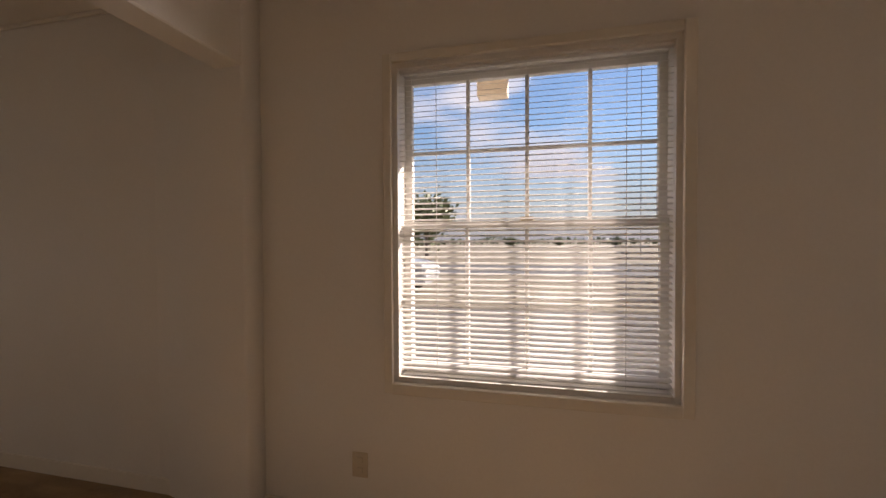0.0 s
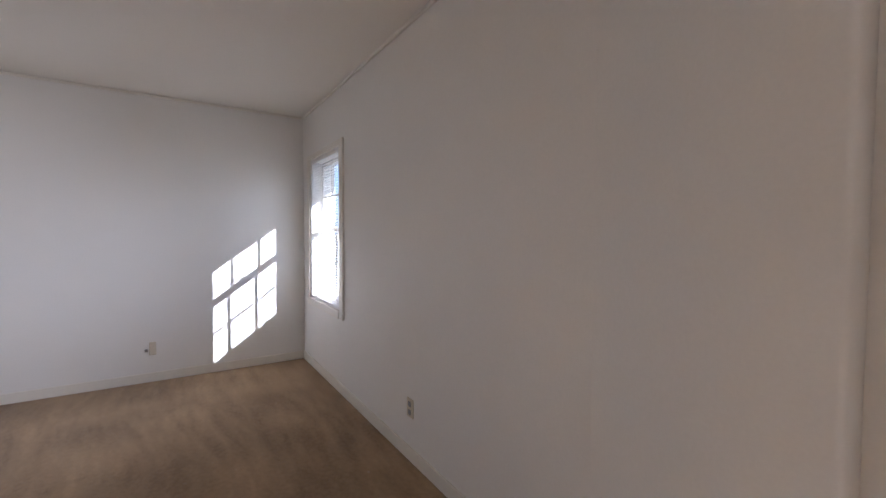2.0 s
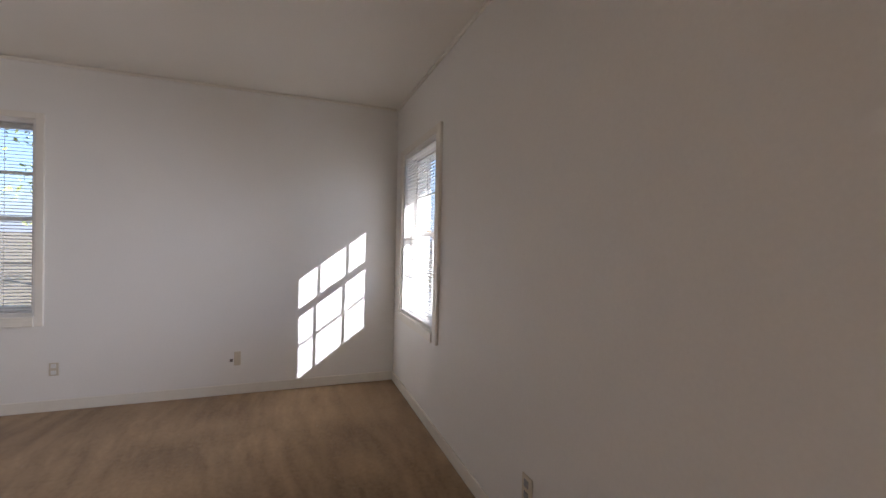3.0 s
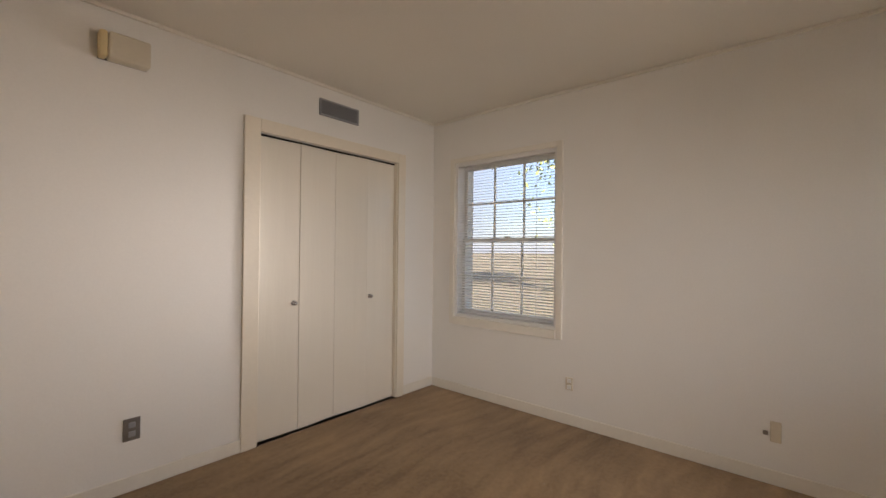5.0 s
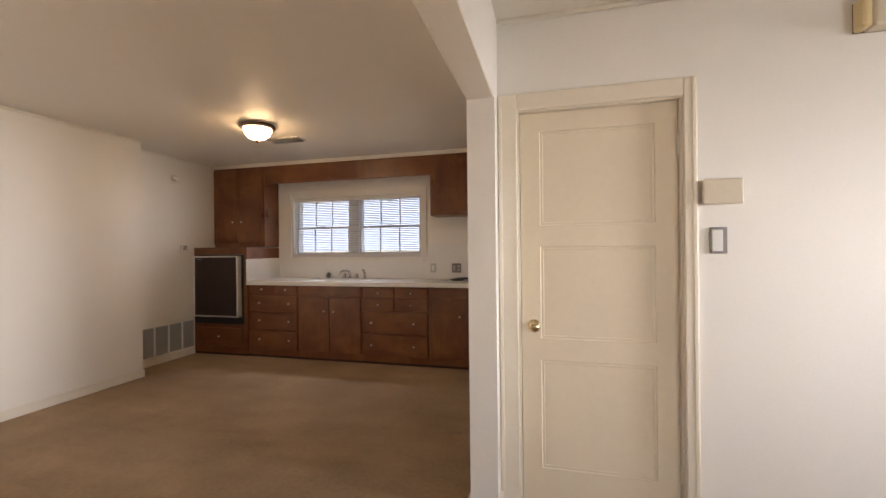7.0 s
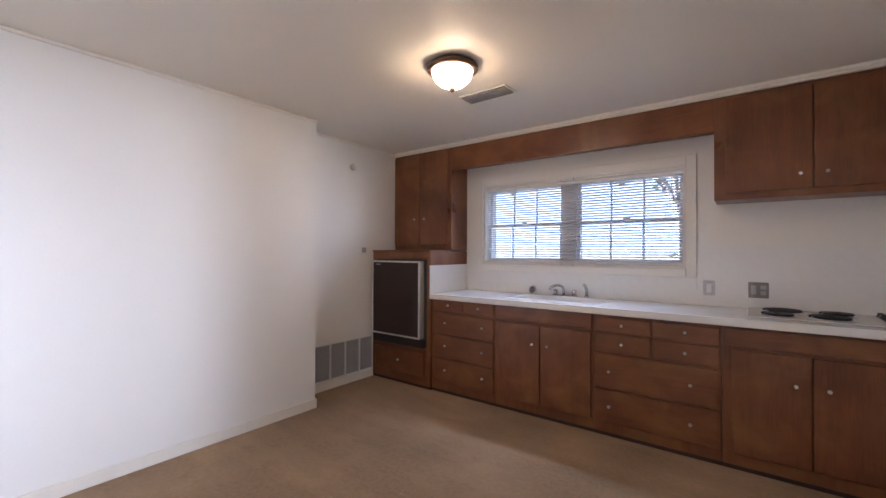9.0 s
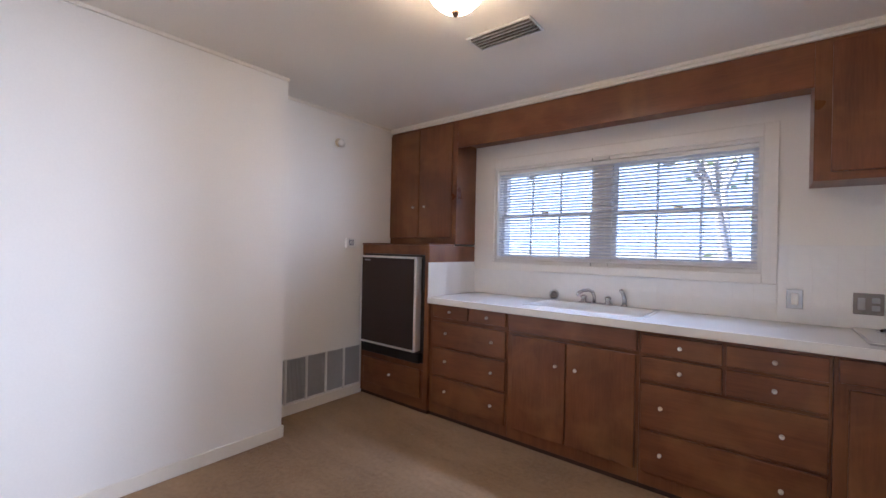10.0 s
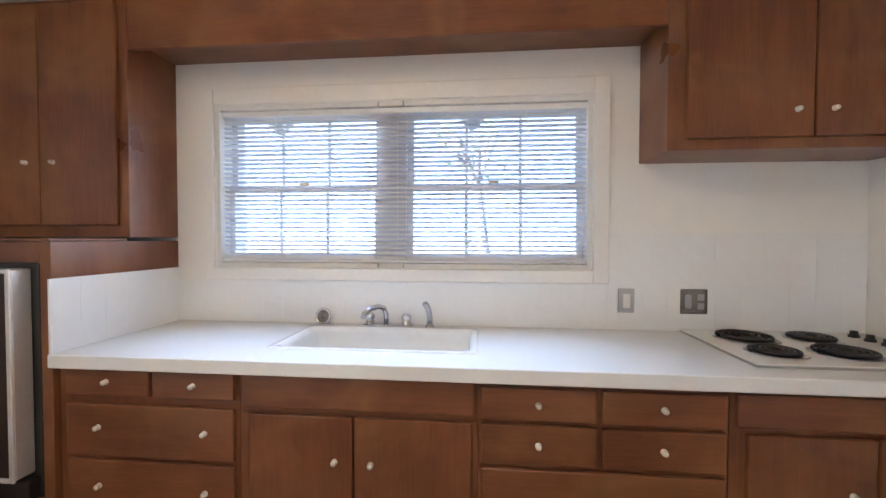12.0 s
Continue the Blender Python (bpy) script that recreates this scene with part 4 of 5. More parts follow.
def base_unit(name, x0, x1, label, top=CB - 0.001):
    root = thing(name, ((x0 + x1) / 2, FY, 0), label, "cabinet", "base cabinets")
    box("body", (x0 + 0.0005, x1 - 0.0005), (KY + 0.002, FY), (0.030, top), M_WOOD_V, root, 0.001)
    # near-black strip added between the cabinet body and the floor
    box("gap_strip", (x0 + 0.0005, x1 - 0.0005), (KY + 0.002, FY - 0.008), (0.0005, 0.0295), M_GAP_STRIP, root, 0)
    return root


a = base_unit("base_cabinet", 1.309, 2.028, "red-brown wooden base cabinet with five drawers")
front("drawer", (1.652, 1.985), (0.803, 0.905), a, [(1.82, 0.856)])
front("drawer", (1.322, 1.638), (0.803, 0.905), a, [(1.478, 0.852)])
for lo, hi in ((0.578, 0.772), (0.350, 0.560), (0.108, 0.332)):
    front("drawer", (1.322, 1.985), (lo, hi), a, [(1.855, (lo + hi) / 2 + 0.01), (1.435, (lo + hi) / 2 + 0.005)])
b = base_unit("sink_cabinet", 0.450, 1.308, "red-brown wooden sink cabinet with two doors", 0.76)
box("false_front", (0.4505, 1.3075), (FY - 0.02, FY), (0.7605, CB - 0.001), M_WOOD_H, b, 0.001)
front("panel", (0.462, 1.296), (0.785, 0.908), b, [])
front("door", (0.886, 1.268), (0.108, 0.762), b, [(0.950, 0.603)], True)
front("door", (0.470, 0.880), (0.108, 0.762), b, [(0.820, 0.600)], True)
c = base_unit("drawer_cabinet", -0.360, 0.449, "red-brown wooden base cabinet with six drawers")
for x in ((0.056, 0.438), (-0.348, 0.040)):
    for lo, hi in ((0.778, 0.888), (0.630, 0.762)):
        front("drawer", x, (lo, hi), c, [((x[0] + x[1]) / 2, (lo + hi) / 2)])
for lo, hi in ((0.362, 0.612), (0.108, 0.346)):
    front("drawer", (-0.348, 0.438), (lo, hi), c, [(0.335, (lo + hi) / 2), (-0.185, (lo + hi) / 2)])
d = base_unit("cooktop_cabinet", BX1 + 0.002, -0.361, "red-brown wooden cabinet under the cooktop with two doors")
front("panel", (BX1 + 0.02, -0.378), (0.785, 0.895), d, [])
front("door", (-0.790, -0.412), (0.108, 0.762), d, [(-0.720, 0.585)], True)
front("door", (-1.215, -0.796), (0.108, 0.762), d, [(-0.865, 0.585)], True)

SINK = (0.470, 1.265, -4.760, -4.370)
sx0, sx1, sy0, sy1 = SINK
top = thing("countertop", (0.37, FY, CB), "long white laminate kitchen countertop with worn front edge", "countertop")


def slab_with_hole(outer, inner, z0, z1):
    bm = bmesh.new()
    rect = lambda q, z: [bm.verts.new((x, y, z)) for x, y in ((q[0], q[2]), (q[1], q[2]), (q[1], q[3]), (q[0], q[3]))]
    o0, o1, i0, i1 = rect(outer, z0), rect(outer, z1), rect(inner, z0), rect(inner, z1)
    for k in range(4):
        n = (k + 1) % 4
        for quad in ((o1[k], o1[n], i1[n], i1[k]), (o0[k], o0[n], i0[n], i0[k]), (o0[k], o0[n], o1[n], o1[k]), (i0[k], i0[n], i1[n], i1[k])):
            bm.faces.new(quad)
    return bm


part("slab", slab_with_hole((BX1 + 0.001, 2.029, KY + 0.001, -4.19), SINK, CB, CT), M_COUNTER, top)
box("edge", (BX1 + 0.001, 2.029), (-4.1898, -4.178), (CB - 0.004, CT + 0.004), M_COUNTER, top, 0.005, segs=3)


def sink():
    root = thing("kitchen_sink", ((sx0 + sx1) / 2, (sy0 + sy1) / 2, CT), "white enamel sink set into the countertop", "sink")
    bm = bmesh.new()

    def loop(i, z, r):
        pts = []
        for cx, cy, a0 in ((sx1 - i - r, sy1 - i - r, 0), (sx0 + i + r, sy1 - i - r, 90), (sx0 + i + r, sy0 + i + r, 180), (sx1 - i - r, sy0 + i + r, 270)):
            for k in range(5):
                t = radians(a0 + 22.5 * k)
                pts.append(bm.verts.new((cx + r * math.cos(t), cy + r * math.sin(t), z)))
        return pts

    rings = [loop(-0.018, CT + 0.0005, 0.02), loop(-0.014, CT + 0.006, 0.02), loop(0.0, CT + 0.007, 0.03), loop(0.014, CT + 0.002, 0.04), loop(0.022, CT - 0.02, 0.05), loop(0.035, CT - 0.15, 0.06), loop(0.07, CT - 0.165, 0.05)]
    for u, w in zip(rings, rings[1:]):
        for i in range(len(u)):
            bm.faces.new((u[i], u[(i + 1) % len(u)], w[(i + 1) % len(u)], w[i]))
    bm.faces.new(rings[-1])
    part("basin", bm, M_ENAMEL, root, smooth=True)
    part("drain", lathe([(0.045, 0.0), (0.045, 0.003), (0.03, 0.002), (0, 0.001)], ((sx0 + sx1) / 2, (sy0 + sy1) / 2, CT - 0.164)), M_CHROME, root, "chrome drain", True)
    fz, fy = CT, -4.800
    tap = thing("faucet", (0.90, fy, fz), "chrome kitchen faucet with curved swing spout", "faucet")
    box("deck_plate", (0.775, 1.015), (fy - 0.028, fy + 0.028), (fz, fz + 0.016), M_CHROME, tap, 0.006, segs=3)
    part("spout", tube([(0.905, fy, fz + 0.012), (0.905, fy, fz + 0.06), (0.912, fy + 0.02, fz + 0.095), (0.93, fy + 0.06, fz + 0.110), (0.955, fy + 0.11, fz + 0.106), (0.972, fy + 0.145, fz + 0.09), (0.976, fy + 0.152, fz + 0.066)], 0.0125), M_CHROME, tap, smooth=True)
    for x in (0.805, 0.985):
        part("handle", lathe([(0.022, 0.014), (0.020, 0.03), (0.013, 0.036), (0.022, 0.042), (0.024, 0.058), (0.012, 0.066), (0, 0.067)], (x, fy, fz), seg=18), M_CHROME, tap, smooth=True)
    spray = thing("sink_sprayer", (0.690, fy, fz), "chrome hand sprayer standing beside the faucet", "sprayer")
    part("base", lathe([(0.024, 0.0), (0.022, 0.012), (0.014, 0.022)], (0.690, fy, fz), seg=18), M_CHROME, spray, smooth=True)
    part("wand", tube([(0.690, fy, fz + 0.018), (0.692, fy + 0.002, fz + 0.07), (0.698, fy + 0.012, fz + 0.10), (0.708, fy + 0.032, fz + 0.122)], 0.014), M_CHROME, spray, smooth=True)
    cap = thing("sink_strainer", (1.235, KY + 0.03, CT), "round chrome sink strainer leaning on the backsplash", "strainer")
    way = Vector((0.08, 1.0, 0.22)).normalized()
    centre = Vector((1.235, KY + 0.032, CT + 0.042))
    part("rim", lathe([(0.034, -0.012), (0.041, -0.004), (0.042, 0.003), (0.036, 0.006), (0.031, 0.002)], centre, way), M_CHROME, cap, smooth=True)
    part("basket", lathe([(0.032, 0.002), (0.024, -0.006), (0.008, -0.008), (0.006, 0.008), (0, 0.010)], centre, way), M_DARKGREY, cap, smooth=True)


sink()


def cooktop():
    x0, x1, y0, y1 = -1.275, -0.490, -4.835, -4.300
    root = thing("cooktop", ((x0 + x1) / 2, (y0 + y1) / 2, CT), "white enamel electric cooktop with four black coil burners", "cooktop")
    box("pan", (x0, x1), (y0, y1), (CT + 0.0005, CT + 0.012), M_ENAMEL, root, 0.004, segs=2)
    box("rim", (x1, x1 + 0.006), (y0 - 0.004, y1 + 0.004), (CT + 0.0005, CT + 0.009), M_STEEL, root, 0.001)
    box("rim", (x0, x1), (y1, y1 + 0.006), (CT + 0.0005, CT + 0.009), M_STEEL, root, 0.001)
    for x, y, r in ((-0.682, -4.685, 0.112), (-0.952, -4.695, 0.090), (-0.648, -4.452, 0.088), (-0.898, -4.462, 0.104)):
        burner = part("burner", lathe([(r + 0.010, 0.0125), (r + 0.010, 0.015), (r + 0.004, 0.016), (r - 0.004, 0.013), (0.02, 0.0125)], (x, y, CT)), M_STEEL, root, "steel drip ring", True)
        pts = []
        for i in range(90):
            t = i / 89
            rr = 0.018 + (r - 0.024) * t
            pts.append((x + rr * math.cos(t * 8 * math.pi), y + rr * math.sin(t * 8 * math.pi), CT + 0.022))
        part("coil", tube(pts, 0.0068, 6), M_COIL, burner, "black spiral heating coil", True)
    for i in range(4):
        kx, ky = -1.155, -4.745 + i * 0.075
        part("knob", lathe([(0.020, 0.0125), (0.020, 0.022), (0.015, 0.026), (0.014, 0.04), (0, 0.041)], (kx, ky, CT), seg=18), M_BLACK, root, "black control knob", True)


cooktop()


# upper cabinets, valance
UY = -4.555


def wall_unit(name, x0, x1, z0, doors, label):
    root = thing(name, ((x0 + x1) / 2, KY, z0), label, "cabinet", "wall cabinets")
    box("body", (x0, x1), (KY + 0.001, UY), (z0, 2.478), M_WOOD_V, root, 0.002)
    for (a, b), kx, kz, lo in doors:
        ob = box("door", (a, b), (UY + 0.0005, UY + 0.019), (lo, 2.452), M_WOOD_V, root, 0.005, segs=2)
        knob(kx, UY + 0.019, kz, ob, 0.0098, material=M_KNOB, label="small pale metal knob")
    return root


wall_unit("wall_cabinet", 2.036, RX - 0.002, 1.392, [((2.080, 2.462), 2.395, 1.735, 1.446), ((2.468, 2.846), 2.535, 1.735, 1.446)], "tall red-brown wooden wall cabinet with two doors")
wall_unit("wall_cabinet", BX1 + 0.002, -0.296, 1.742, [((-0.826, -0.364), -0.765, 1.887, 1.785), ((-1.268, -0.832), -0.895, 1.887, 1.785)], "short red-brown wooden wall cabinet above the cooktop")
val = thing("valance", (0.87, UY, 2.24), "red-brown wooden valance board above the kitchen window", "valance")
box("board", (-0.2955, 2.0355), (UY - 0.022, UY), (2.238, 2.478), M_WOOD_H, val, 0.003)
box("soffit", (-0.2955, 2.0355), (KY + 0.001, UY - 0.0225), (2.292, 2.312), M_WOOD_H, val, 0.001)
cr = boxes("trim", [((BX1 + 0.002, RX - 0.002), (UY - 0.04, UY + 0.020), (2.4785, CZ - 0.001)), ((BX1 + 0.002, RX - 0.002), (UY - 0.04, UY + 0.034), (2.497, CZ - 0.0005))], M_TRIM, bevel=0.003)
structure(cr, "white painted cornice strip above the kitchen cabinets", "trim")


def tall_case():
    x0, x1 = 2.036, RX - 0.002
    root = thing("tall_cabinet", ((x0 + x1) / 2, FY, 0), "red-brown wooden housing round the built-in refrigerator", "cabinet")
    y1 = -4.205
    ax0, ax1, az0, az1 = 2.082, 2.828, 0.405, 1.295
    box("side", (x0, ax0), (KY + 0.001, y1), (0.030, 1.375), M_WOOD_V, root, 0.002)
    box("side", (ax1, x1), (KY + 0.001, y1), (0.030, 1.375), M_WOOD_V, root, 0.002)
    box("top", (ax0, ax1), (KY + 0.001, y1 - 0.001), (az1, 1.375), M_WOOD_H, root, 0.002)
    box("ledge", (x0 - 0.006, x1), (UY + 0.02, y1 + 0.010), (1.3755, 1.388), M_WOOD_H, root, 0.003)
    box("shelf", (ax0, ax1), (KY + 0.001, y1 - 0.001), (0.345, az0), M_WOOD_H, root, 0.002)
    box("base", (ax0, ax1), (KY + 0.001, y1 - 0.001), (0.030, 0.3445), M_WOOD_H, root, 0.001)
    dr = box("drawer", (2.105, 2.795), (y1 - 0.0005, y1 + 0.018), (0.118, 0.350), M_WOOD_H, root, 0.005, segs=2)
    knob(2.455, y1 + 0.018, 0.242, dr, 0.0098, material=M_KNOB, label="small pale metal knob")
    # the same near-black filler in the low gap below the housing
    box("gap_strip", (x0, x1), (KY + 0.001, y1 - 0.008), (0.0005, 0.0295), M_GAP_STRIP, root, 0)
    fr = thing("refrigerator", ((ax0 + ax1) / 2, y1, az0), "compact built-in refrigerator with dark brown door and chrome frame", "refrigerator")
    box("body", (ax0 + 0.004, ax1 - 0.004), (KY + 0.02, y1 - 0.002), (az0 + 0.001, az1 - 0.002), M_BLACK, fr, 0.001)
    box("kick_grille", (ax0 + 0.012, ax1 - 0.03), (y1 - 0.0015, y1 + 0.045), (az0 + 0.004, 0.492), M_BLACK, fr, 0.004)
    dx0, dx1, dz0, dz1, dy = 2.112, 2.792, 0.500, 1.278, y1 + 0.072
    door = box("door", (dx0 + 0.004, dx1 - 0.004), (y1 - 0.001, dy - 0.004), (dz0 + 0.004, dz1 - 0.004), M_ALU, fr, 0.004, "metal door edge")
    box("door_panel", (dx0 + 0.018, dx1 - 0.018), (dy - 0.0038, dy), (dz0 + 0.016, dz1 - 0.016), M_BROWN, door, 0.001, "dark brown door panel")
    for x, z in (((dx0, dx0 + 0.02), (dz0, dz1)), ((dx1 - 0.02, dx1), (dz0, dz1)), ((dx0 + 0.02, dx1 - 0.02), (dz0, dz0 + 0.018)), ((dx0 + 0.02, dx1 - 0.02), (dz1 - 0.018, dz1))):
        box("frame_strip", x, (dy - 0.0036, dy + 0.006), z, M_ALU, door, 0.003, "pale metal frame strip")
    box("badge", (dx1 - 0.13, dx1 - 0.06), (dy + 0.0004, dy + 0.003), (dz1 - 0.046, dz1 - 0.036), M_CHROME, door, 0.001, "small metal badge")


tall_case()


# ---- tiles ----
def tiled():
    P, G = 0.1078, 0.0015
    root = thing("backsplash", (0.37, KY, CT), "white square ceramic tile backsplash behind the counter", "backsplash", kind="structure")
    boxes("grout", [((-0.160, 2.029), (KY + 0.0004, KY + 0.0062), (CT + 0.001, 1.173)), ((BX1 + 0.001, -0.1605), (KY + 0.0004, KY + 0.0062), (CT + 0.001, 1.414)),
                    ((2.0269, 2.0355), (KY + 0.006, -4.192), (CT + 0.001, 1.236))], M_GROUT, root)
    meshes = {}

    def tile(axis, w, h, at):
        key = (axis, round(w, 4), round(h, 4))
        if key not in meshes:
            bm = add_box(bmesh.new(), (0, w) if axis == 0 else (0, 0.004), (0, 0.004) if axis == 0 else (0, w), (0, h))
            side = (lambda v: v.co.y > 0.003) if axis == 0 else (lambda v: v.co.x < 0.001)
            edges = [e for e in bm.edges if all(side(v) for v in e.verts)]
            bmesh.ops.bevel(bm, geom=edges, offset=0.0006, segments=1, affect="EDGES")
            me = bpy.data.meshes.new("tile")
            bm.to_mesh(me)
            bm.free()
            me.materials.append(M_TILE)
            meshes[key] = me
        ob = new("tile", meshes[key])
        ob.parent = root
        ob.location = Vector(at) - ORIGIN[root.name]
        ob.rotation_euler = (random.uniform(-0.002, 0.002), random.uniform(-0.001, 0.001), random.uniform(-0.002, 0.002))

    def field(axis, a0, a1, z0, z1, plane):
        a = a0
        while a < a1 - 0.01:
            w = min(P, a1 - a)
            z = z0
            while z < z1 - 0.012:
                h = min(P, z1 - z)
                at = (a + G / 2, plane, z + G / 2) if axis == 0 else (plane, a + G / 2, z + G / 2)
                tile(axis, w - G, h - G, at)
                z += h
            a += w

    field(0, -0.158, 2.028, CT + 0.002, 1.174, KY + 0.003)
    field(0, BX1 + 0.002, -0.162, CT + 0.002, 1.414, KY + 0.003)
    field(1, KY + 0.008, -4.193, CT + 0.002, 1.236, 2.0265)


tiled()

# ---- outside ----
structure(box("ground", (-1500, 1500), (-1500, 1500), (GZ - 0.5, GZ), M_GROUND, bevel=0), "dry tan grass yard reaching the horizon", "ground")
structure(box("pavement", (-14, 12), (3.2, 9.5), (GZ, GZ + 0.04), M_CONCRETE, bevel=0.01), "worn grey drive in front of the house", "pavement")
structure(box("road", (-300, 300), (19, 26), (GZ, GZ + 0.02), M_ASPHALT, bevel=0), "grey asphalt street beyond the yard", "road")


def tree(at, height, crown, leaves, material, label, seed, trunk=0.16, spread=1.0, size=0.22, forks=3):
    rnd = random.Random(seed)
    root = thing("tree", at, label, "tree")
    base = Vector(at)
    bm = bmesh.new()
    tips = []

    def limb(p, d, length, r, level):
        q = p + d * length
        add_cyl(bm, p, q, r, r * 0.62, 8)
        if level == 0:
            tips.append(q)
            return
        for _ in range(3):
            nd = (d + Vector((rnd.uniform(-1, 1), rnd.uniform(-1, 1), rnd.uniform(-0.2, 0.7))) * 0.75 * spread).normalized()
            limb(q, nd, length * rnd.uniform(0.6, 0.85), r * 0.6, level - 1)
        tips.append(q)

    limb(base - Vector((0, 0, 0.1)), Vector((rnd.uniform(-0.1, 0.1), rnd.uniform(-0.1, 0.1), 1)).normalized(), height * 0.38, trunk, forks)
    part("trunk", bm, M_BARK, root)
    if leaves:
        verts, faces = [], []
        for _ in range(leaves):
            t = rnd.choice(tips) + Vector((rnd.gauss(0, 1), rnd.gauss(0, 1), rnd.gauss(0, 0.7))) * crown
            n = Vector((rnd.uniform(-1, 1), rnd.uniform(-1, 1), rnd.uniform(-0.3, 1))).normalized()
            u = n.orthogonal().normalized() * size * rnd.uniform(0.5, 1.2)
            w = n.cross(u) * 0.55
            k = len(verts)
            verts += [tuple(t - u - base), tuple(t + w - base), tuple(t + u - base), tuple(t - w - base)]
            faces.append((k, k + 1, k + 2, k + 3))
        me = bpy.data.meshes.new("crown")
        me.from_pydata(verts, [], faces)
        me.materials.append(material)
        ob = new("crown", me)
        ob.parent = root
    return root


tree((-10.6, 38, GZ), 4.6, 0.9, 2600, M_LEAF, "round dark green tree across the street", 3, 0.22, 1.0, 0.30)
tree((-7.0, 95, GZ), 1.5, 0.5, 1200, M_LEAF, "small dark tree far beyond the street", 5, 0.12, 1.0, 0.2)
tree((4.5, 110, GZ), 1.5, 0.6, 1200, M_LEAF, "small dark tree on the horizon", 7, 0.12, 1.0, 0.2)
tree((18, 110, GZ), 1.5, 0.6, 1200, M_LEAF, "low dark tree on the horizon", 9, 0.12, 1.0, 0.2)
tree((-16.0, -4.6, GZ), 8.2, 0.85, 9000, M_LEAF_Y, "yellow-green tree beside the house", 11, 0.14, 0.9, 0.10)
tree((0.55, -9.6, GZ), 4.3, 0.35, 60, M_LEAF_Y, "thin-leaved tree behind the kitchen window", 14, 0.15, 0.8, 0.10, 2)


def hedge_line(name, y, x0, x1, h, n, seed, label):
    rnd = random.Random(seed)
    verts, faces = [], []
    for _ in range(n):
        x = rnd.uniform(x0, x1)
        top = h * (0.55 + 0.45 * noise.noise(Vector((x * 0.09, seed, 0))))
        c = Vector((x, y + rnd.uniform(-3, 3), GZ + rnd.uniform(0.0, 1.0) * max(top, 0.6)))
        nrm = Vector((rnd.uniform(-1, 1), rnd.uniform(-1, 1), rnd.uniform(-0.3, 1))).normalized()
        u = nrm.orthogonal().normalized() * rnd.uniform(0.3, 0.7)
        w = nrm.cross(u) * 0.6
        k = len(verts)
        verts += [tuple(c - u), tuple(c + w), tuple(c + u), tuple(c - w)]
        faces.append((k, k + 1, k + 2, k + 3))
    me = bpy.data.meshes.new(name)
    me.from_pydata(verts, [], faces)
    me.materials.append(M_LEAF)
    return tagged(new(name, me), label, "woods", kind="stuff")


hedge_line("far_woods", 150, -200, 200, 3.6, 4200, 21, "low dark woods along the horizon")


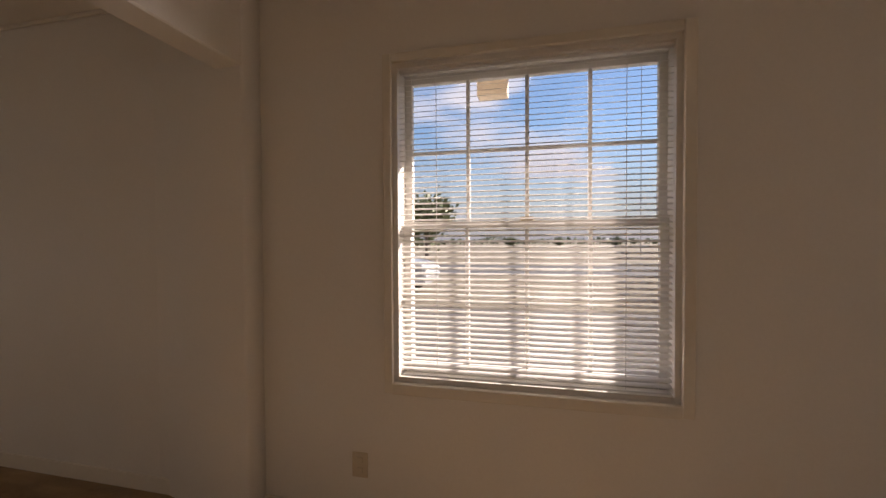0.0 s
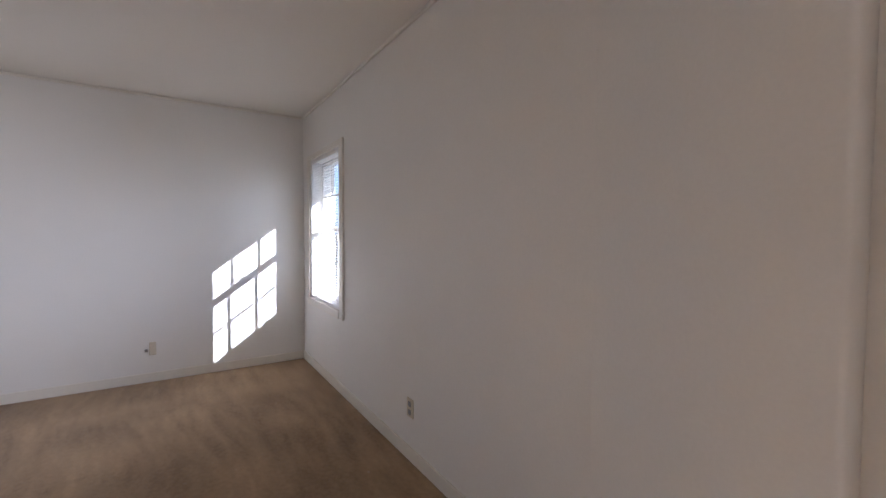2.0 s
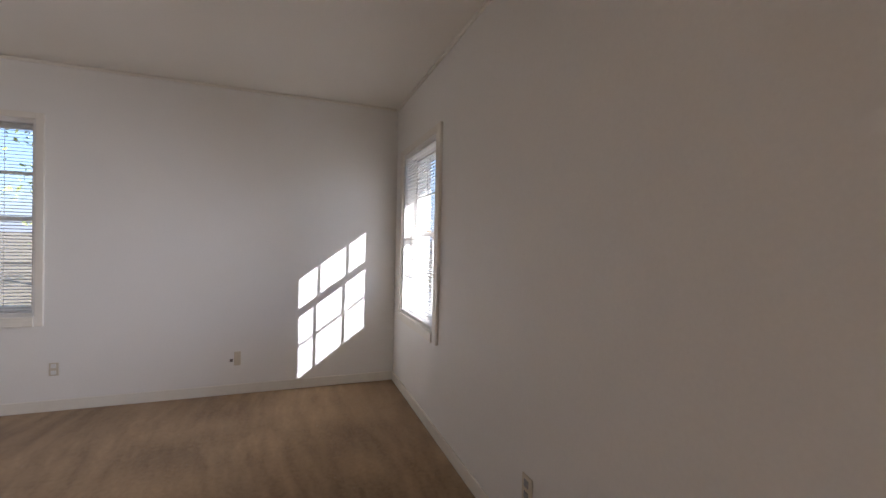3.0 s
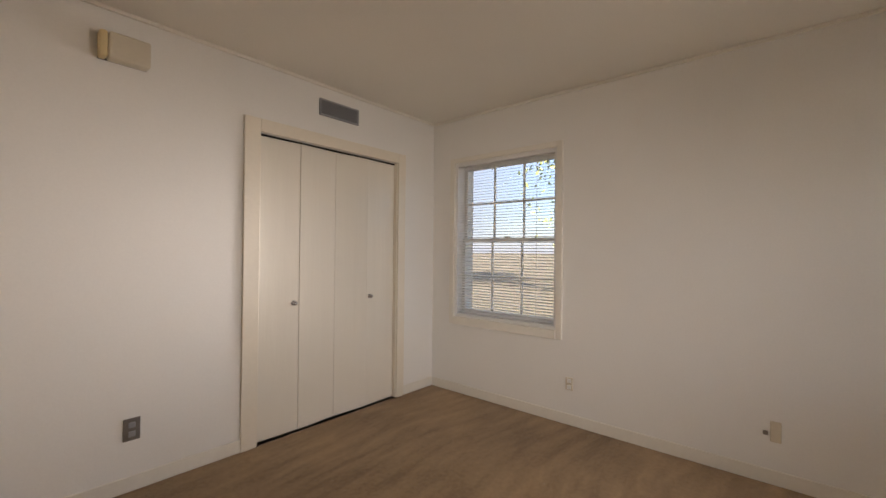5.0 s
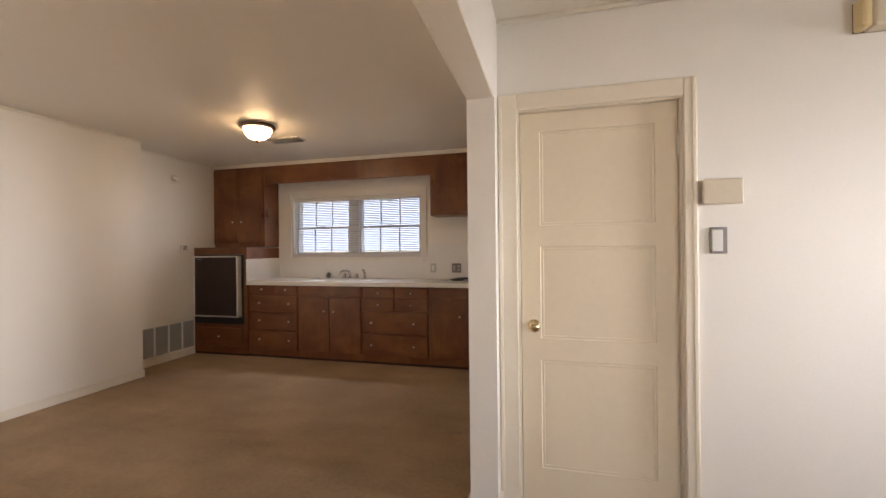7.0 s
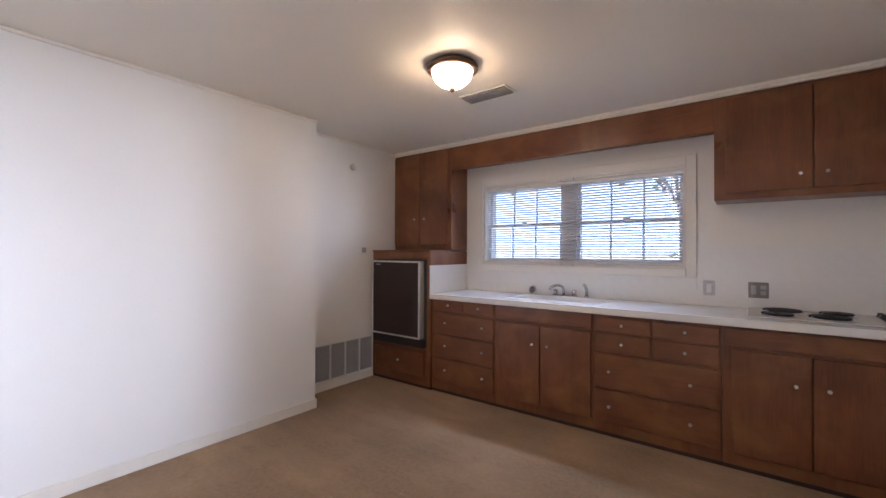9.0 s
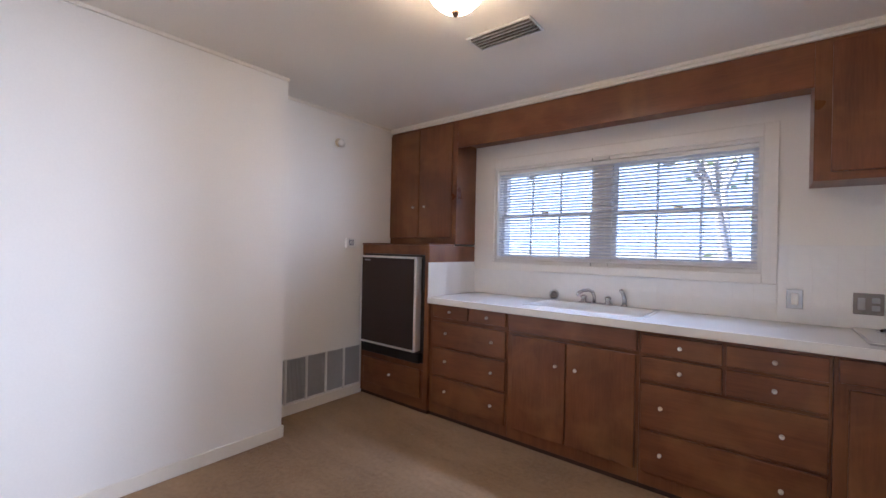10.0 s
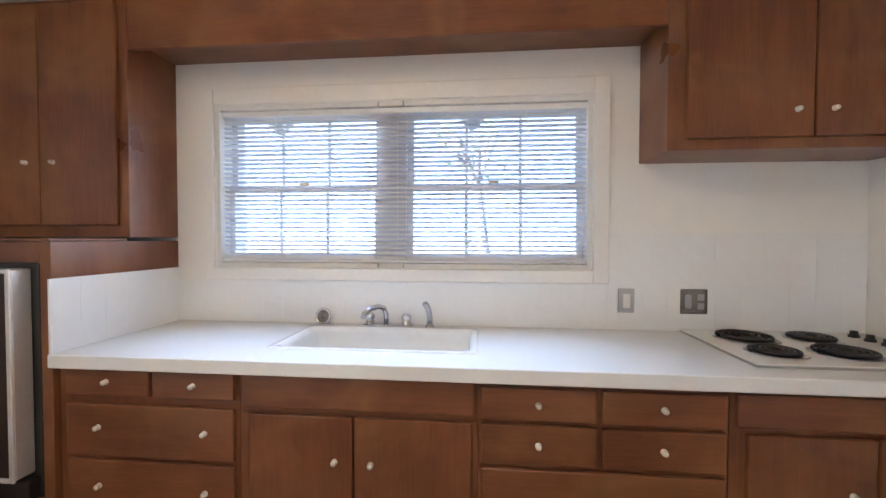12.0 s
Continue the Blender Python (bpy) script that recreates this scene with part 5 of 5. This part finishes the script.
def car(at, label):
    root = thing("car", at, label, "car")
    x, y, z = at
    prof = [(-2.2, 0.32), (-2.22, 0.72), (-2.05, 0.92), (-1.25, 1.0), (-0.65, 1.42), (0.75, 1.46), (1.55, 1.02), (2.15, 0.90), (2.25, 0.62), (2.2, 0.32)]
    bm = bmesh.new()
    sides = []
    for yy, k in ((-0.86, 1.0), (0.86, 1.0)):
        sides.append([bm.verts.new((x + a, y + yy * (0.82 if h > 1.1 else 1.0), z + h)) for a, h in prof])
    n = len(prof)
    for i in range(n):
        bm.faces.new((sides[0][i], sides[0][(i + 1) % n], sides[1][(i + 1) % n], sides[1][i]))
    bm.faces.new(sides[0])
    bm.faces.new(sides[1])
    bmesh.ops.bevel(bm, geom=list(bm.edges), offset=0.05, segments=2, affect="EDGES")
    part("body", bm, M_CAR, root, smooth=False)
    for s in (-1, 1):
        for a, b in ((-0.95, -0.05), (0.03, 0.95)):
            bm = bmesh.new()
            pts = [(a - (0.12 if a < -0.5 else 0), 1.04), (b + (0.25 if b > 0.5 else 0), 1.04), (b, 1.36), (a + (0.25 if a < -0.5 else 0), 1.36)]
            vs = []
            for yy in (0.0, 0.012):
                vs.append([bm.verts.new((x + p, y + s * (0.83 - 0.36 * (q - 1.04) + yy), z + q)) for p, q in pts])
            for i in range(4):
                bm.faces.new((vs[0][i], vs[0][(i + 1) % 4], vs[1][(i + 1) % 4], vs[1][i]))
            bm.faces.new(vs[0])
            bm.faces.new(vs[1])
            part("window", bm, M_CARGLASS, root)
        for wx in (-1.35, 1.4):
            tyre = part("wheel", add_cyl(bmesh.new(), (x + wx, y + s * 0.66, z + 0.32), (x + wx, y + s * 0.87, z + 0.32), 0.32, seg=28), M_TYRE, root)
            part("rim", add_cyl(bmesh.new(), (x + wx, y + s * 0.872, z + 0.32), (x + wx, y + s * 0.885, z + 0.32), 0.2, seg=24), M_STEEL, tyre)
        part("headlight", add_box(bmesh.new(), (x + 2.14, x + 2.24), (y + s * 0.5, y + s * 0.78), (z + 0.68, z + 0.8), 0.02), M_WHITE, root)


car((-5.4, 12.2, GZ), "silver car parked on the yard before the house")


def pole(at):
    root = thing("utility_pole", at, "thin grey utility pole beyond the street", "pole")
    x, y, z = at
    part("post", add_cyl(bmesh.new(), (x, y, z), (x, y, z + 19), 0.045, 0.03, 12), M_GREY, root)


pole((9.4, 44, GZ))


def porch_box():
    root = thing("eave_box", (-0.29, 2.90, EAVE - 0.10), "tan box hanging under the eave outside", "box")
    box("body", (-0.39, -0.20), (2.86, 2.98), (EAVE - 0.17, EAVE - 0.0005), M_SOFFIT, root, 0.006)


porch_box()


def eave_light(x):
    c = (x, -5.25, EAVE)
    root = thing("eave_light", c, "small grey outdoor light under the rear eave", "outdoor light", "rear eave lights")
    part("canopy", lathe([(0.045, -0.0005), (0.045, -0.03), (0.02, -0.04), (0.02, -0.18), (0, -0.18)], c, seg=16), M_GREY, root, "", True)
    part("shade", lathe([(0.021, -0.17), (0.05, -0.185), (0.09, -0.27), (0.085, -0.285), (0.05, -0.325), (0.02, -0.355), (0, -0.36)], c, seg=20), M_GREY, root, "", True)


eave_light(1.67)
eave_light(0.50)
